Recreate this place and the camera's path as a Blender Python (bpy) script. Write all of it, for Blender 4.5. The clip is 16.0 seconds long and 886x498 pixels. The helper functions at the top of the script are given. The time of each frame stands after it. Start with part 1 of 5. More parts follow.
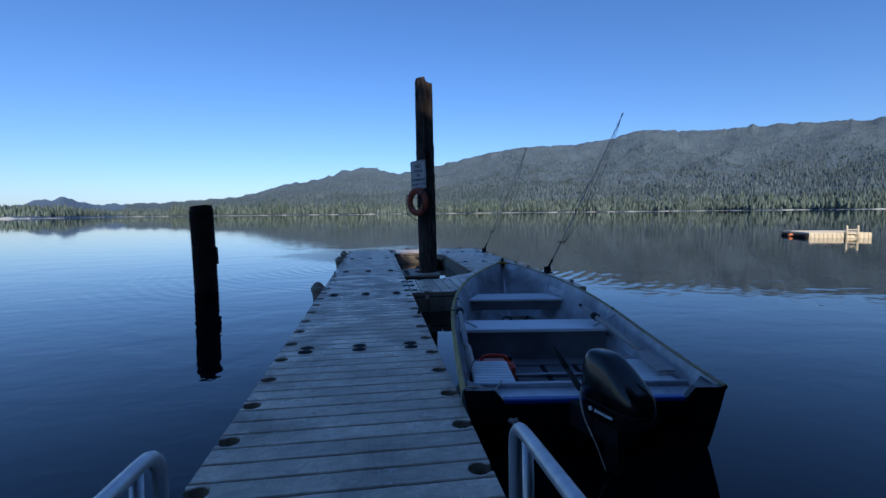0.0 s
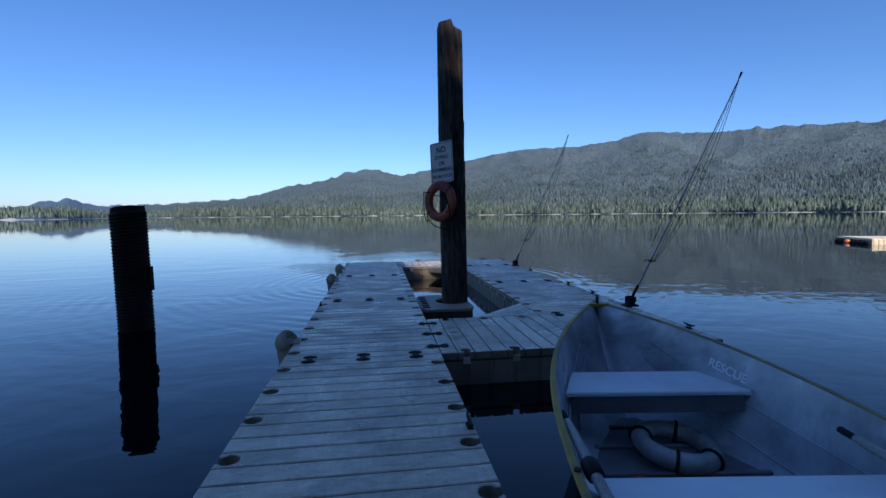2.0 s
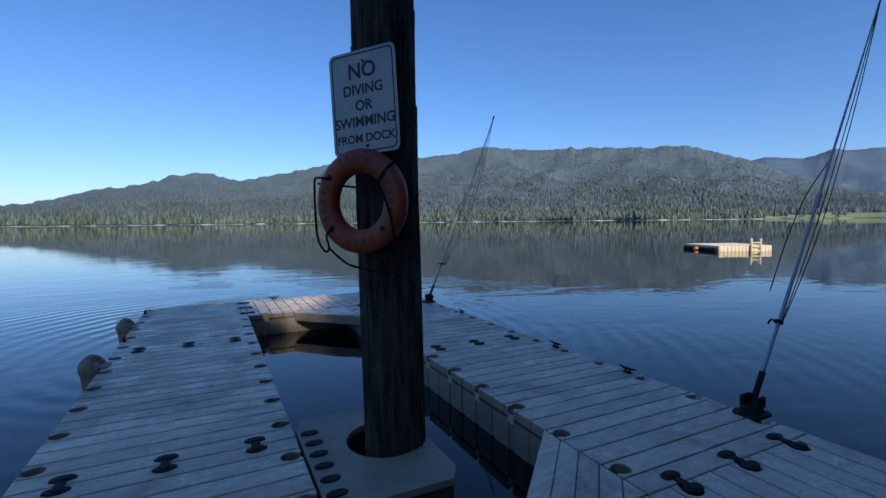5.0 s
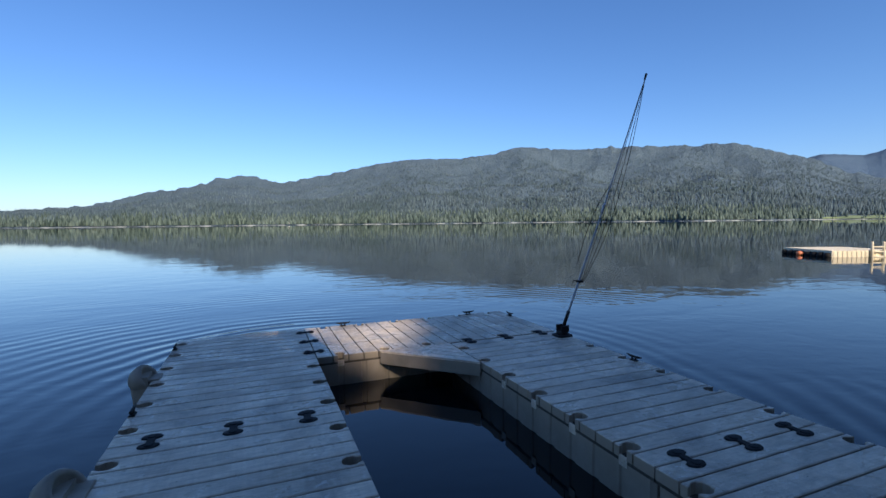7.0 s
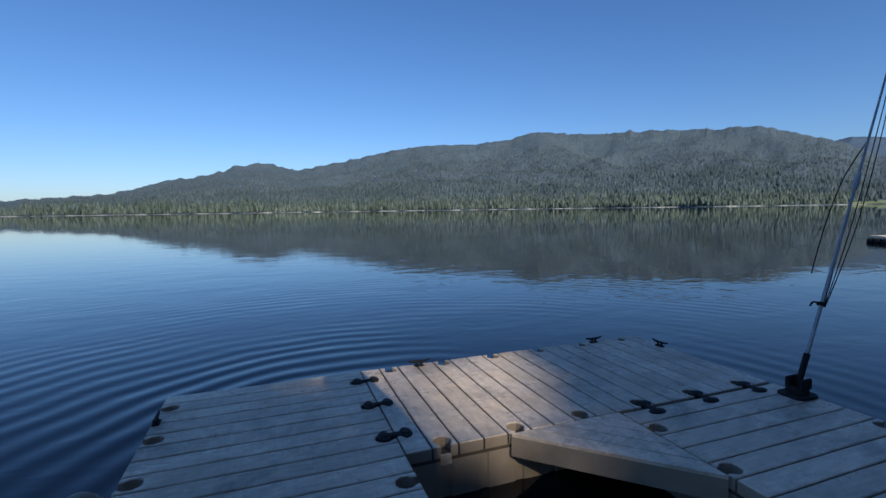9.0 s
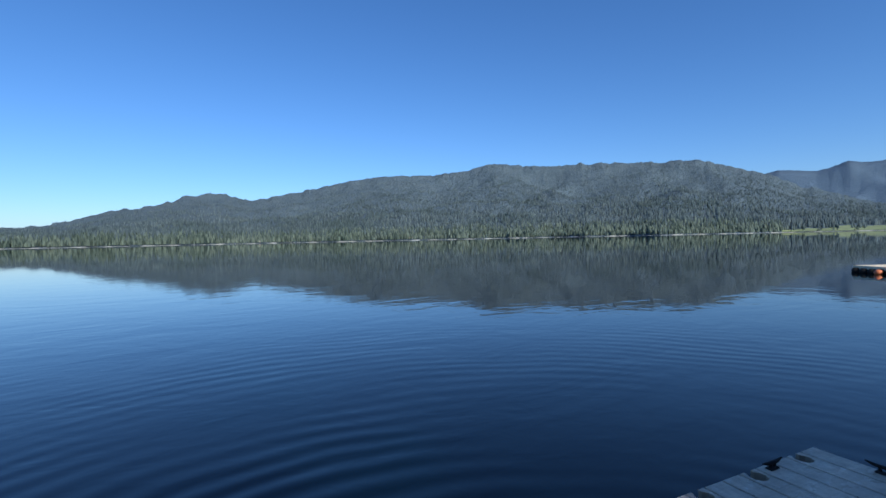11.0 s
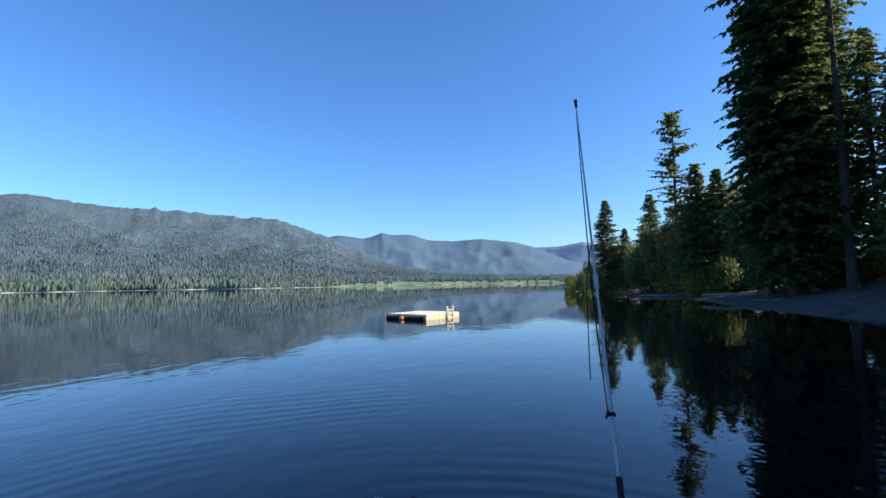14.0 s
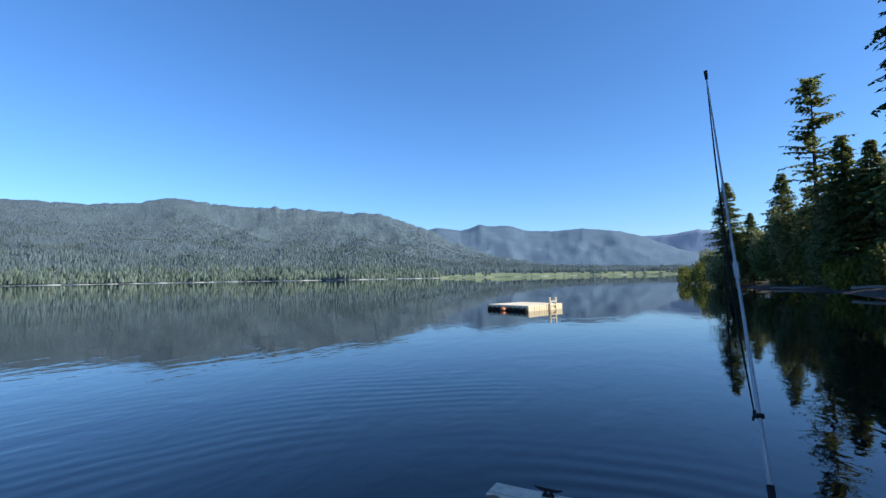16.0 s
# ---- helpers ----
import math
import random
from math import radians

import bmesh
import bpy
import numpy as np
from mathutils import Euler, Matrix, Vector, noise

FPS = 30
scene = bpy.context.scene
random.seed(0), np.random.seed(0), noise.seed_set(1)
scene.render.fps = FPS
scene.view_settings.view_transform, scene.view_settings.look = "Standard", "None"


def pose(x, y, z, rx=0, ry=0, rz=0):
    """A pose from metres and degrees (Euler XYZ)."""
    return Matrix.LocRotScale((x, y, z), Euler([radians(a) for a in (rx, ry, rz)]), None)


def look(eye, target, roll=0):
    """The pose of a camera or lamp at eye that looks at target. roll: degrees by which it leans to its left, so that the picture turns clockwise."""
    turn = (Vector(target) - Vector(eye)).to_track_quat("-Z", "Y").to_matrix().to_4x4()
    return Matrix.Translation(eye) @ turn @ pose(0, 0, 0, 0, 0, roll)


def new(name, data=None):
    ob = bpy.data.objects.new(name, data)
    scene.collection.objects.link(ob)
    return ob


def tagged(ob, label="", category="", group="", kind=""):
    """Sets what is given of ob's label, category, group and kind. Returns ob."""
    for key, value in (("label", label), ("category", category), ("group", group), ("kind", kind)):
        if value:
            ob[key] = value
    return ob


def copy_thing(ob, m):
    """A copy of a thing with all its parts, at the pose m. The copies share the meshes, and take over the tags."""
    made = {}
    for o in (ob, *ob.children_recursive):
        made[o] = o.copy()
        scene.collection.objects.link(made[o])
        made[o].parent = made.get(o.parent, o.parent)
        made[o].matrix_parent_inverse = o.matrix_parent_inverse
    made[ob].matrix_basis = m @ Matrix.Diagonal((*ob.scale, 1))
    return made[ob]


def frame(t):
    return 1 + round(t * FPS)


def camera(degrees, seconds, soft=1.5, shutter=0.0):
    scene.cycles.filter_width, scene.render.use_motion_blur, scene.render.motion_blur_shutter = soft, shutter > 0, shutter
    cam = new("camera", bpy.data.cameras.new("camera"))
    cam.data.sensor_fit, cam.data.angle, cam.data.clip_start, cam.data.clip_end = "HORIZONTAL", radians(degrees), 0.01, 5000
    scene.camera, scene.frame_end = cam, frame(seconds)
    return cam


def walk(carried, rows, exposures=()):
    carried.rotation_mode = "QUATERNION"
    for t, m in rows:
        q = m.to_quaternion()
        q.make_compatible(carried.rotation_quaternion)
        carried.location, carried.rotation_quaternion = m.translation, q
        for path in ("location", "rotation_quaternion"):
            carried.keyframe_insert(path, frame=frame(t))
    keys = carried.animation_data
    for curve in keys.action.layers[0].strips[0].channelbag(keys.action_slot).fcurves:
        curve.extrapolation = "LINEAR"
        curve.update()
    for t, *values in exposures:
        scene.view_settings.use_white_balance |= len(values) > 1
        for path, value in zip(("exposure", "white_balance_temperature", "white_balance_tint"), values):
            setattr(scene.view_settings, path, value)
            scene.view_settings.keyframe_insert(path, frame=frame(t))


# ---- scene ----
cam = camera(87.4, 16.0)
PATH = [
    (0, (0.185, -2.762, 1.323), (0.471, -0.788, 1.168), -0.6),
    (0.5, (0.16, -1.949, 1.27), (0.446, 0.026, 1.132), -0.7),
    (1, (0.186, -1.148, 1.279), (0.473, 0.825, 1.124), -0.6),
    (1.5, (0.14, -0.294, 1.292), (0.412, 1.682, 1.147), -0.5),
    (2, (0.169, 0.438, 1.37), (0.443, 2.414, 1.223), -0.5),
    (2.5, (0.116, 1.225, 1.408), (0.403, 3.199, 1.258), -0.5),
    (3, (0.128, 1.945, 1.404), (0.482, 3.908, 1.263), -0.6),
    (3.5, (0.15, 2.699, 1.406), (0.67, 4.626, 1.277), -0.6),
    (4, (0.264, 3.353, 1.434), (0.996, 5.21, 1.319), -0.5),
    (4.2, (0.309, 3.641, 1.45), (1.154, 5.45, 1.343), -0.5),
    (6.3, (0.276, 6.597, 1.448), (1.175, 8.379, 1.327), -0.6),
    (6.5, (0.26, 6.866, 1.445), (1.091, 8.681, 1.33), -0.6),
    (7, (0.192, 7.528, 1.449), (0.938, 9.381, 1.337), -0.6),
    (7.5, (0.124, 8.215, 1.46), (0.866, 10.069, 1.339), -0.4),
    (8, (0.114, 8.812, 1.436), (0.824, 10.677, 1.308), -0.5),
    (8.5, (0.145, 9.442, 1.45), (0.841, 11.31, 1.288), -0.7),
    (8.7, (0.123, 9.701, 1.441), (0.805, 11.573, 1.27), -0.8),
    (11, (0.006, 12.276, 1.573), (0.856, 14.086, 1.53), -1.2),
    (11.2, (-0.005, 12.42, 1.607), (1.020, 14.137, 1.587), -1.0),
    (11.5, (0.153, 12.553, 1.635), (1.414, 14.106, 1.658), -0.9),
    (11.8, (0.323, 12.618, 1.612), (1.815, 13.948, 1.681), -1.0),
    (12, (0.399, 12.628, 1.599), (2.04, 13.768, 1.693), -1.1),
    (12.2, (0.427, 12.606, 1.608), (2.187, 13.549, 1.719), -1.0),
    (12.5, (0.435, 12.566, 1.624), (2.269, 13.353, 1.751), -1.1),
    (13, (0.448, 12.574, 1.625), (2.333, 13.227, 1.768), -1.0),
    (13.5, (0.462, 12.591, 1.618), (2.37, 13.172, 1.771), -0.9),
    (14, (0.445, 12.607, 1.62), (2.361, 13.161, 1.773), -1.0),
    (14.5, (0.453, 12.636, 1.609), (2.361, 13.218, 1.759), -1.0),
    (15, (0.431, 12.66, 1.611), (2.312, 13.323, 1.752), -1.0),
    (15.5, (0.436, 12.708, 1.6), (2.272, 13.489, 1.734), -1.0),
    (16, (0.381, 12.751, 1.603), (2.14, 13.695, 1.726), -1.0),
]
walk(cam, [(t, look(eye, target, roll)) for t, eye, target, roll in PATH],
     [(0.0, 0.28, 4950, 17), (2.5, 0.36, 4970, 17), (4.2, 0.31, 5030, 16), (6.5, 0.48, 5180, 15), (7.0, 0.5, 5200, 15), (8.6, 0.06, 5150, 14), (11.0, 0.25, 4850, 11), (12.5, 0.36, 4930, 10), (13.5, 0.88, 4980, 9), (15.2, 0.90, 4980, 9), (16.0, 0.80, 4980, 9)])

# ---- light ----
SUN_EL, SUN_AZ = radians(33), radians(174)      # low morning sun behind the wooded shore
sun_way = Vector((math.sin(SUN_AZ) * math.cos(SUN_EL), math.cos(SUN_AZ) * math.cos(SUN_EL), math.sin(SUN_EL)))
world = bpy.data.worlds.new("sky")
world.use_nodes = True
scene.world = world
wn = world.node_tree
sky = wn.nodes.new("ShaderNodeTexSky")
sky.sky_type, sky.sun_disc, sky.sun_elevation, sky.sun_rotation = "NISHITA", False, SUN_EL, SUN_AZ
sky.altitude, sky.air_density, sky.dust_density, sky.ozone_density = 100, 1.0, 0.6, 3.2
wn.nodes["Background"].inputs["Strength"].default_value = 0.092
clear = wn.nodes.new("ShaderNodeHueSaturation")
clear.inputs["Saturation"].default_value = 1.07
wn.links.new(sky.outputs[0], clear.inputs["Color"])
wn.links.new(clear.outputs[0], wn.nodes["Background"].inputs["Color"])
sun_data = bpy.data.lights.new("sun", "SUN")
sun_data.energy, sun_data.angle, sun_data.color = 5.0, radians(0.55), (1.0, 0.75, 0.46)
sun = new("sun", sun_data)
sun.matrix_world = look(sun_way * 50, (0, 0, 0))

WATER = -0.34


# ---- materials ----
def material(name, base, rough=0.6, metal=0.0, spec=0.5):
    m = bpy.data.materials.new(name)
    m.use_nodes = True
    b = m.node_tree.nodes["Principled BSDF"]
    b.inputs["Base Color"].default_value = (*base, 1)
    b.inputs["Roughness"].default_value = rough
    b.inputs["Metallic"].default_value = metal
    b.inputs["Specular IOR Level"].default_value = spec
    return m, m.node_tree, b


def node(t, kind, **values):
    n = t.nodes.new(kind)
    for k, v in values.items():
        n.inputs[k].default_value = v
    return n


def coords(t, stretch=(1, 1, 1), world_space=False):
    src = t.nodes.new("ShaderNodeNewGeometry").outputs["Position"] if world_space else t.nodes.new("ShaderNodeTexCoord").outputs["Object"]
    mp = t.nodes.new("ShaderNodeMapping")
    mp.inputs["Scale"].default_value = stretch
    t.links.new(src, mp.inputs["Vector"])
    return mp.outputs["Vector"]


def noise_tex(t, vec, scale, detail=4.0, rough=0.6, distortion=0.0):
    n = node(t, "ShaderNodeTexNoise", Scale=scale, Detail=detail, Roughness=rough, Distortion=distortion)
    t.links.new(vec, n.inputs["Vector"])
    return n.outputs["Fac"]


def ramp(t, fac, stops):
    r = t.nodes.new("ShaderNodeValToRGB")
    e = r.color_ramp.elements
    while len(e) < len(stops):
        e.new(0.5)
    for el, (p, c) in zip(e, stops):
        el.position, el.color = p, (*c, 1) if len(c) == 3 else c
    t.links.new(fac, r.inputs["Fac"])
    return r.outputs["Color"]


def mix(t, fac, a, b, mode="MIX"):
    m = t.nodes.new("ShaderNodeMix")
    m.data_type, m.blend_type = "RGBA", mode
    for s, v in (("Factor", fac), ("A", a), ("B", b)):
        sock = [i for i in m.inputs if i.name == s and i.enabled][0]
        if isinstance(v, (int, float)):
            sock.default_value = v
        elif isinstance(v, tuple):
            sock.default_value = (*v, 1)
        else:
            t.links.new(v, sock)
    return [o for o in m.outputs if o.enabled][0]


def bump(t, b, height, strength, distance, after=None):
    n = node(t, "ShaderNodeBump", Strength=strength, Distance=distance)
    t.links.new(height, n.inputs["Height"])
    if after:
        t.links.new(after, n.inputs["Normal"])
    t.links.new(n.outputs["Normal"], b.inputs["Normal"])
    return n.outputs["Normal"]


def scale_fac(t, fac, lo, hi, a=0.0, b=1.0):
    n = node(t, "ShaderNodeMapRange")
    for k, v in (("From Min", lo), ("From Max", hi), ("To Min", a), ("To Max", b)):
        n.inputs[k].default_value = v
    t.links.new(fac, n.inputs["Value"])
    return n.outputs["Result"]


def mottled(name, c1, c2, rough, scale, bump_scale, bump_dist, stretch=(1, 1, 1), metal=0.0, stain=None, vary=0.0, spec=0.5, damp=False):
    """Two-tone surface with blotches, fine grain and relief."""
    m, t, b = material(name, c1, rough, metal, spec)
    vec = coords(t, stretch)
    f1 = noise_tex(t, vec, scale, 5)
    col = ramp(t, f1, ((0.3, c1), (0.7, c2)))
    if stain:
        f2 = noise_tex(t, coords(t, world_space=True), scale * 0.23, 6, 0.7, 0.6)
        col = mix(t, scale_fac(t, f2, 0.5, 0.72), col, stain)
    if vary:
        oi = t.nodes.new("ShaderNodeObjectInfo")
        col = mix(t, 1.0, col, ramp(t, oi.outputs["Random"], ((0, (1 - vary,) * 3), (1, (1.0, 1.0, 1.0)))), "MULTIPLY")
    t.links.new(col, b.inputs["Base Color"])
    grain = noise_tex(t, vec, bump_scale, 6, 0.7)
    bump(t, b, grain, 1.0, bump_dist)
    if damp:
        wet = noise_tex(t, coords(t, (1, 1.6, 1), True), 1.7, 5, 0.65, 0.4)
        t.links.new(scale_fac(t, wet, 0.40, 0.60, 0.20, 0.62), b.inputs["Roughness"])
    else:
        t.links.new(scale_fac(t, grain, 0.3, 0.7, max(rough - 0.12, 0.02), min(rough + 0.12, 1)), b.inputs["Roughness"])
    return m


def scuffed_plank():
    """Sun-bleached plastic plank: blotches, streaks along it, dark specks and damp patches."""
    m = mottled("weathered_plastic_plank", (0.54, 0.455, 0.33), (0.86, 0.735, 0.555), 0.55, 6.0, 45, 0.0045, (2.2, 1.0, 2), stain=(0.29, 0.26, 0.21), vary=0.26, spec=0.5, damp=True)
    t = m.node_tree
    b = t.nodes["Principled BSDF"]
    col = b.inputs["Base Color"].links[0].from_socket
    streak = noise_tex(t, coords(t, (1.0, 16.0, 1.0), True), 3.2, 5, 0.7, 0.3)
    cross = noise_tex(t, coords(t, (16.0, 1.0, 1.0), True), 2.4, 4, 0.6, 0.3)
    col = mix(t, 0.55, col, ramp(t, streak, ((0.3, (0.62, 0.6, 0.58)), (0.55, (1, 1, 1)), (0.75, (1.0, 1.0, 1.0)))), "MULTIPLY")
    col = mix(t, 0.35, col, ramp(t, cross, ((0.35, (0.7, 0.7, 0.7)), (0.6, (1, 1, 1)))), "MULTIPLY")
    speck = noise_tex(t, coords(t, (1, 1, 1), True), 38, 4, 0.65)
    col = mix(t, scale_fac(t, speck, 0.64, 0.71), col, (0.10, 0.09, 0.075))
    pale = noise_tex(t, coords(t, (1, 1, 1), True), 14, 6, 0.75, 1.0)
    col = mix(t, scale_fac(t, pale, 0.58, 0.70, 0.0, 0.75), col, (0.74, 0.71, 0.65))
    t.links.new(col, b.inputs["Base Color"])
    return m


M_PLANK = scuffed_plank()
M_FLOAT = mottled("tan_float_plastic", (0.24, 0.20, 0.145), (0.33, 0.28, 0.21), 0.6, 3.0, 40, 0.0015, stain=(0.16, 0.15, 0.10))
# tan plastic with the shade and wet of recesses put into its colour
M_SHADE_TAN = mottled("shade_dark_tan_plastic", (0.05, 0.043, 0.034), (0.10, 0.085, 0.065), 0.85, 3.0, 40, 0.0015, spec=0.15)
M_RUBBER = mottled("black_rubber", (0.008, 0.008, 0.009), (0.02, 0.02, 0.02), 0.72, 20, 120, 0.0008, spec=0.22)
M_PILE = mottled("weathered_pile_wood", (0.005, 0.004, 0.0035), (0.15, 0.125, 0.105), 0.9, 4.0, 14, 0.035, (6, 6, 0.7), stain=(0.010, 0.008, 0.007), spec=0.2)
M_SLEEVE = mottled("dark_corrugated_sleeve", (0.008, 0.006, 0.005), (0.028, 0.020, 0.015), 0.8, 3.0, 30, 0.003, stain=(0.006, 0.006, 0.006), spec=0.2)
M_ALU = mottled("brushed_aluminium", (0.42, 0.43, 0.45), (0.55, 0.56, 0.58), 0.42, 4, 80, 0.0006, (1, 6, 1), metal=0.85)
M_HULL_IN = mottled("grey_boat_interior", (0.34, 0.35, 0.37), (0.68, 0.69, 0.71), 0.46, 3.2, 50, 0.0008, metal=0.35, stain=(0.19, 0.19, 0.20))
M_HULL_OUT = mottled("dark_blue_boat_paint", (0.0016, 0.002, 0.005), (0.004, 0.005, 0.012), 0.4, 3, 40, 0.0006)
M_TRIM_BLUE = mottled("blue_boat_paint", (0.02, 0.05, 0.26), (0.03, 0.07, 0.33), 0.4, 3, 40, 0.0006)
M_YELLOW = mottled("yellow_gunwale_paint", (0.30, 0.215, 0.025), (0.44, 0.33, 0.055), 0.5, 6, 60, 0.0008, stain=(0.13, 0.11, 0.05))
M_YELLOW_WORN = mottled("scuffed_yellow_paint", (0.17, 0.14, 0.06), (0.30, 0.24, 0.08), 0.5, 6, 60, 0.0008, stain=(0.12, 0.12, 0.11))
M_SEAT = mottled("pale_seat_paint", (0.78, 0.78, 0.78), (0.88, 0.88, 0.87), 0.5, 3, 60, 0.0008, stain=(0.66, 0.66, 0.65))
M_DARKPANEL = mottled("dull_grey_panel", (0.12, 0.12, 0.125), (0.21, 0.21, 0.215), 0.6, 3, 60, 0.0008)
M_MOTOR = mottled("glossy_black_cowling", (0.006, 0.006, 0.007), (0.010, 0.010, 0.011), 0.16, 4, 90, 0.0001)
M_ORANGE = mottled("faded_orange_vinyl", (0.23, 0.040, 0.010), (0.32, 0.058, 0.014), 0.5, 4, 50, 0.0008, stain=(0.095, 0.022, 0.011))
M_MARK = mottled("worn_print", (0.12, 0.024, 0.010), (0.17, 0.034, 0.012), 0.6, 30, 60, 0.0005)
M_FADED = mottled("faded_black_print", (0.07, 0.018, 0.01), (0.13, 0.03, 0.012), 0.6, 30, 60, 0.0005)
M_RED = mottled("red_orange_plastic", (0.46, 0.04, 0.014), (0.56, 0.06, 0.02), 0.45, 5, 60, 0.0005)
M_BUOY = mottled("faded_orange_buoy", (0.50, 0.15, 0.05), (0.62, 0.22, 0.09), 0.5, 5, 60, 0.0005)
M_ROPE = mottled("dark_rope", (0.008, 0.008, 0.009), (0.022, 0.021, 0.021), 0.9, 40, 160, 0.002, spec=0.1)
M_CORD = mottled("pale_cord", (0.42, 0.39, 0.32), (0.55, 0.51, 0.43), 0.85, 40, 160, 0.002)
M_SIGN = mottled("white_sign_face", (0.38, 0.38, 0.37), (0.48, 0.48, 0.47), 0.45, 5, 60, 0.0003, stain=(0.27, 0.26, 0.25))
M_INK = mottled("black_sign_ink", (0.012, 0.012, 0.02), (0.02, 0.02, 0.03), 0.5, 5, 60, 0.0002)
M_DIRTY = mottled("soiled_white_plastic", (0.34, 0.33, 0.31), (0.52, 0.51, 0.49), 0.6, 6, 60, 0.0008, stain=(0.12, 0.11, 0.09))
M_WHIP = mottled("white_fibreglass", (0.28, 0.29, 0.31), (0.38, 0.39, 0.41), 0.4, 8, 80, 0.0004)
M_RAFT = mottled("pale_tan_plastic", (0.62, 0.56, 0.40), (0.74, 0.68, 0.50), 0.6, 2, 40, 0.001)
M_OAR = mottled("weathered_oar_wood", (0.22, 0.20, 0.18), (0.42, 0.39, 0.36), 0.6, 8, 60, 0.001, (1, 12, 12))
M_BARK = mottled("conifer_bark", (0.03, 0.025, 0.02), (0.075, 0.062, 0.05), 0.9, 4, 10, 0.02, (4, 4, 0.6))
M_DRIFT = mottled("bleached_driftwood", (0.16, 0.148, 0.132), (0.25, 0.235, 0.21), 0.8, 4, 14, 0.01, (1, 6, 6))
M_BEACH = mottled("grey_pebble_beach", (0.065, 0.060, 0.057), (0.135, 0.125, 0.117), 0.95, 3.0, 9.0, 0.05, stain=(0.04, 0.038, 0.034), spec=0.15)
M_HOUSE = mottled("pale_house_wall", (0.6, 0.58, 0.54), (0.7, 0.68, 0.64), 0.7, 0.3, 3, 0.02)
M_ROOF = mottled("brown_house_roof", (0.12, 0.09, 0.08), (0.18, 0.14, 0.12), 0.8, 0.5, 3, 0.02)
M_SHORE = mottled("pale_far_beach", (0.30, 0.33, 0.31), (0.40, 0.43, 0.40), 0.9, 0.05, 0.3, 0.05)


def leafy(name, dark, light, scale):
    m, t, b = material(name, dark, 0.65, 0, 0.3)
    g = t.nodes.new("ShaderNodeNewGeometry")
    col = ramp(t, g.outputs["Random Per Island"], ((0.0, dark), (1.0, light)))
    f = noise_tex(t, coords(t, world_space=True), scale, 4)
    col = mix(t, 1.0, col, ramp(t, f, ((0.3, (0.6, 0.65, 0.6)), (0.7, (1, 1, 1)))), "MULTIPLY")
    t.links.new(col, b.inputs["Base Color"])
    tr = node(t, "ShaderNodeBsdfTranslucent")
    t.links.new(col, tr.inputs["Color"])
    ms = node(t, "ShaderNodeMixShader", Fac=0.5)
    t.links.new(b.outputs[0], ms.inputs[1])
    t.links.new(tr.outputs[0], ms.inputs[2])
    t.links.new(ms.outputs[0], t.nodes["Material Output"].inputs["Surface"])
    return m


M_NEEDLE = leafy("conifer_needles", (0.065, 0.10, 0.032), (0.26, 0.32, 0.105), 0.3)
M_NEEDLE2 = leafy("hemlock_needles", (0.08, 0.11, 0.036), (0.30, 0.33, 0.11), 0.3)
M_LEAF = leafy("shrub_leaves", (0.09, 0.115, 0.025), (0.30, 0.32, 0.075), 0.5)
M_BRIGHT = leafy("yellow_green_leaves", (0.16, 0.19, 0.03), (0.42, 0.44, 0.08), 0.5)
M_OLIVE = leafy("olive_leaves", (0.17, 0.19, 0.08), (0.44, 0.45, 0.22), 0.5)
# haze over the far trees is put into these bluish leaf colours
M_FARTREE_HAZE = leafy("far_forest", (0.100, 0.142, 0.170), (0.235, 0.310, 0.326), 0.004)


M_SHORETREE = leafy("far_shore_trees", (0.072, 0.110, 0.100), (0.31, 0.39, 0.32), 0.01)


def far_ground(name, c1, c2, c3, scale=0.012, relief=22.0):
    m, t, b = material(name, (0.07, 0.1, 0.08), 0.9, 0, 0.2)
    vec = coords(t, world_space=True)
    f = noise_tex(t, vec, scale, 8, 0.7)
    col = ramp(t, f, ((0.3, c1), (0.5, c2), (0.72, c3)))
    t.links.new(col, b.inputs["Base Color"])
    bump(t, b, noise_tex(t, vec, 0.06, 6, 0.75), 1.0, relief)
    return m


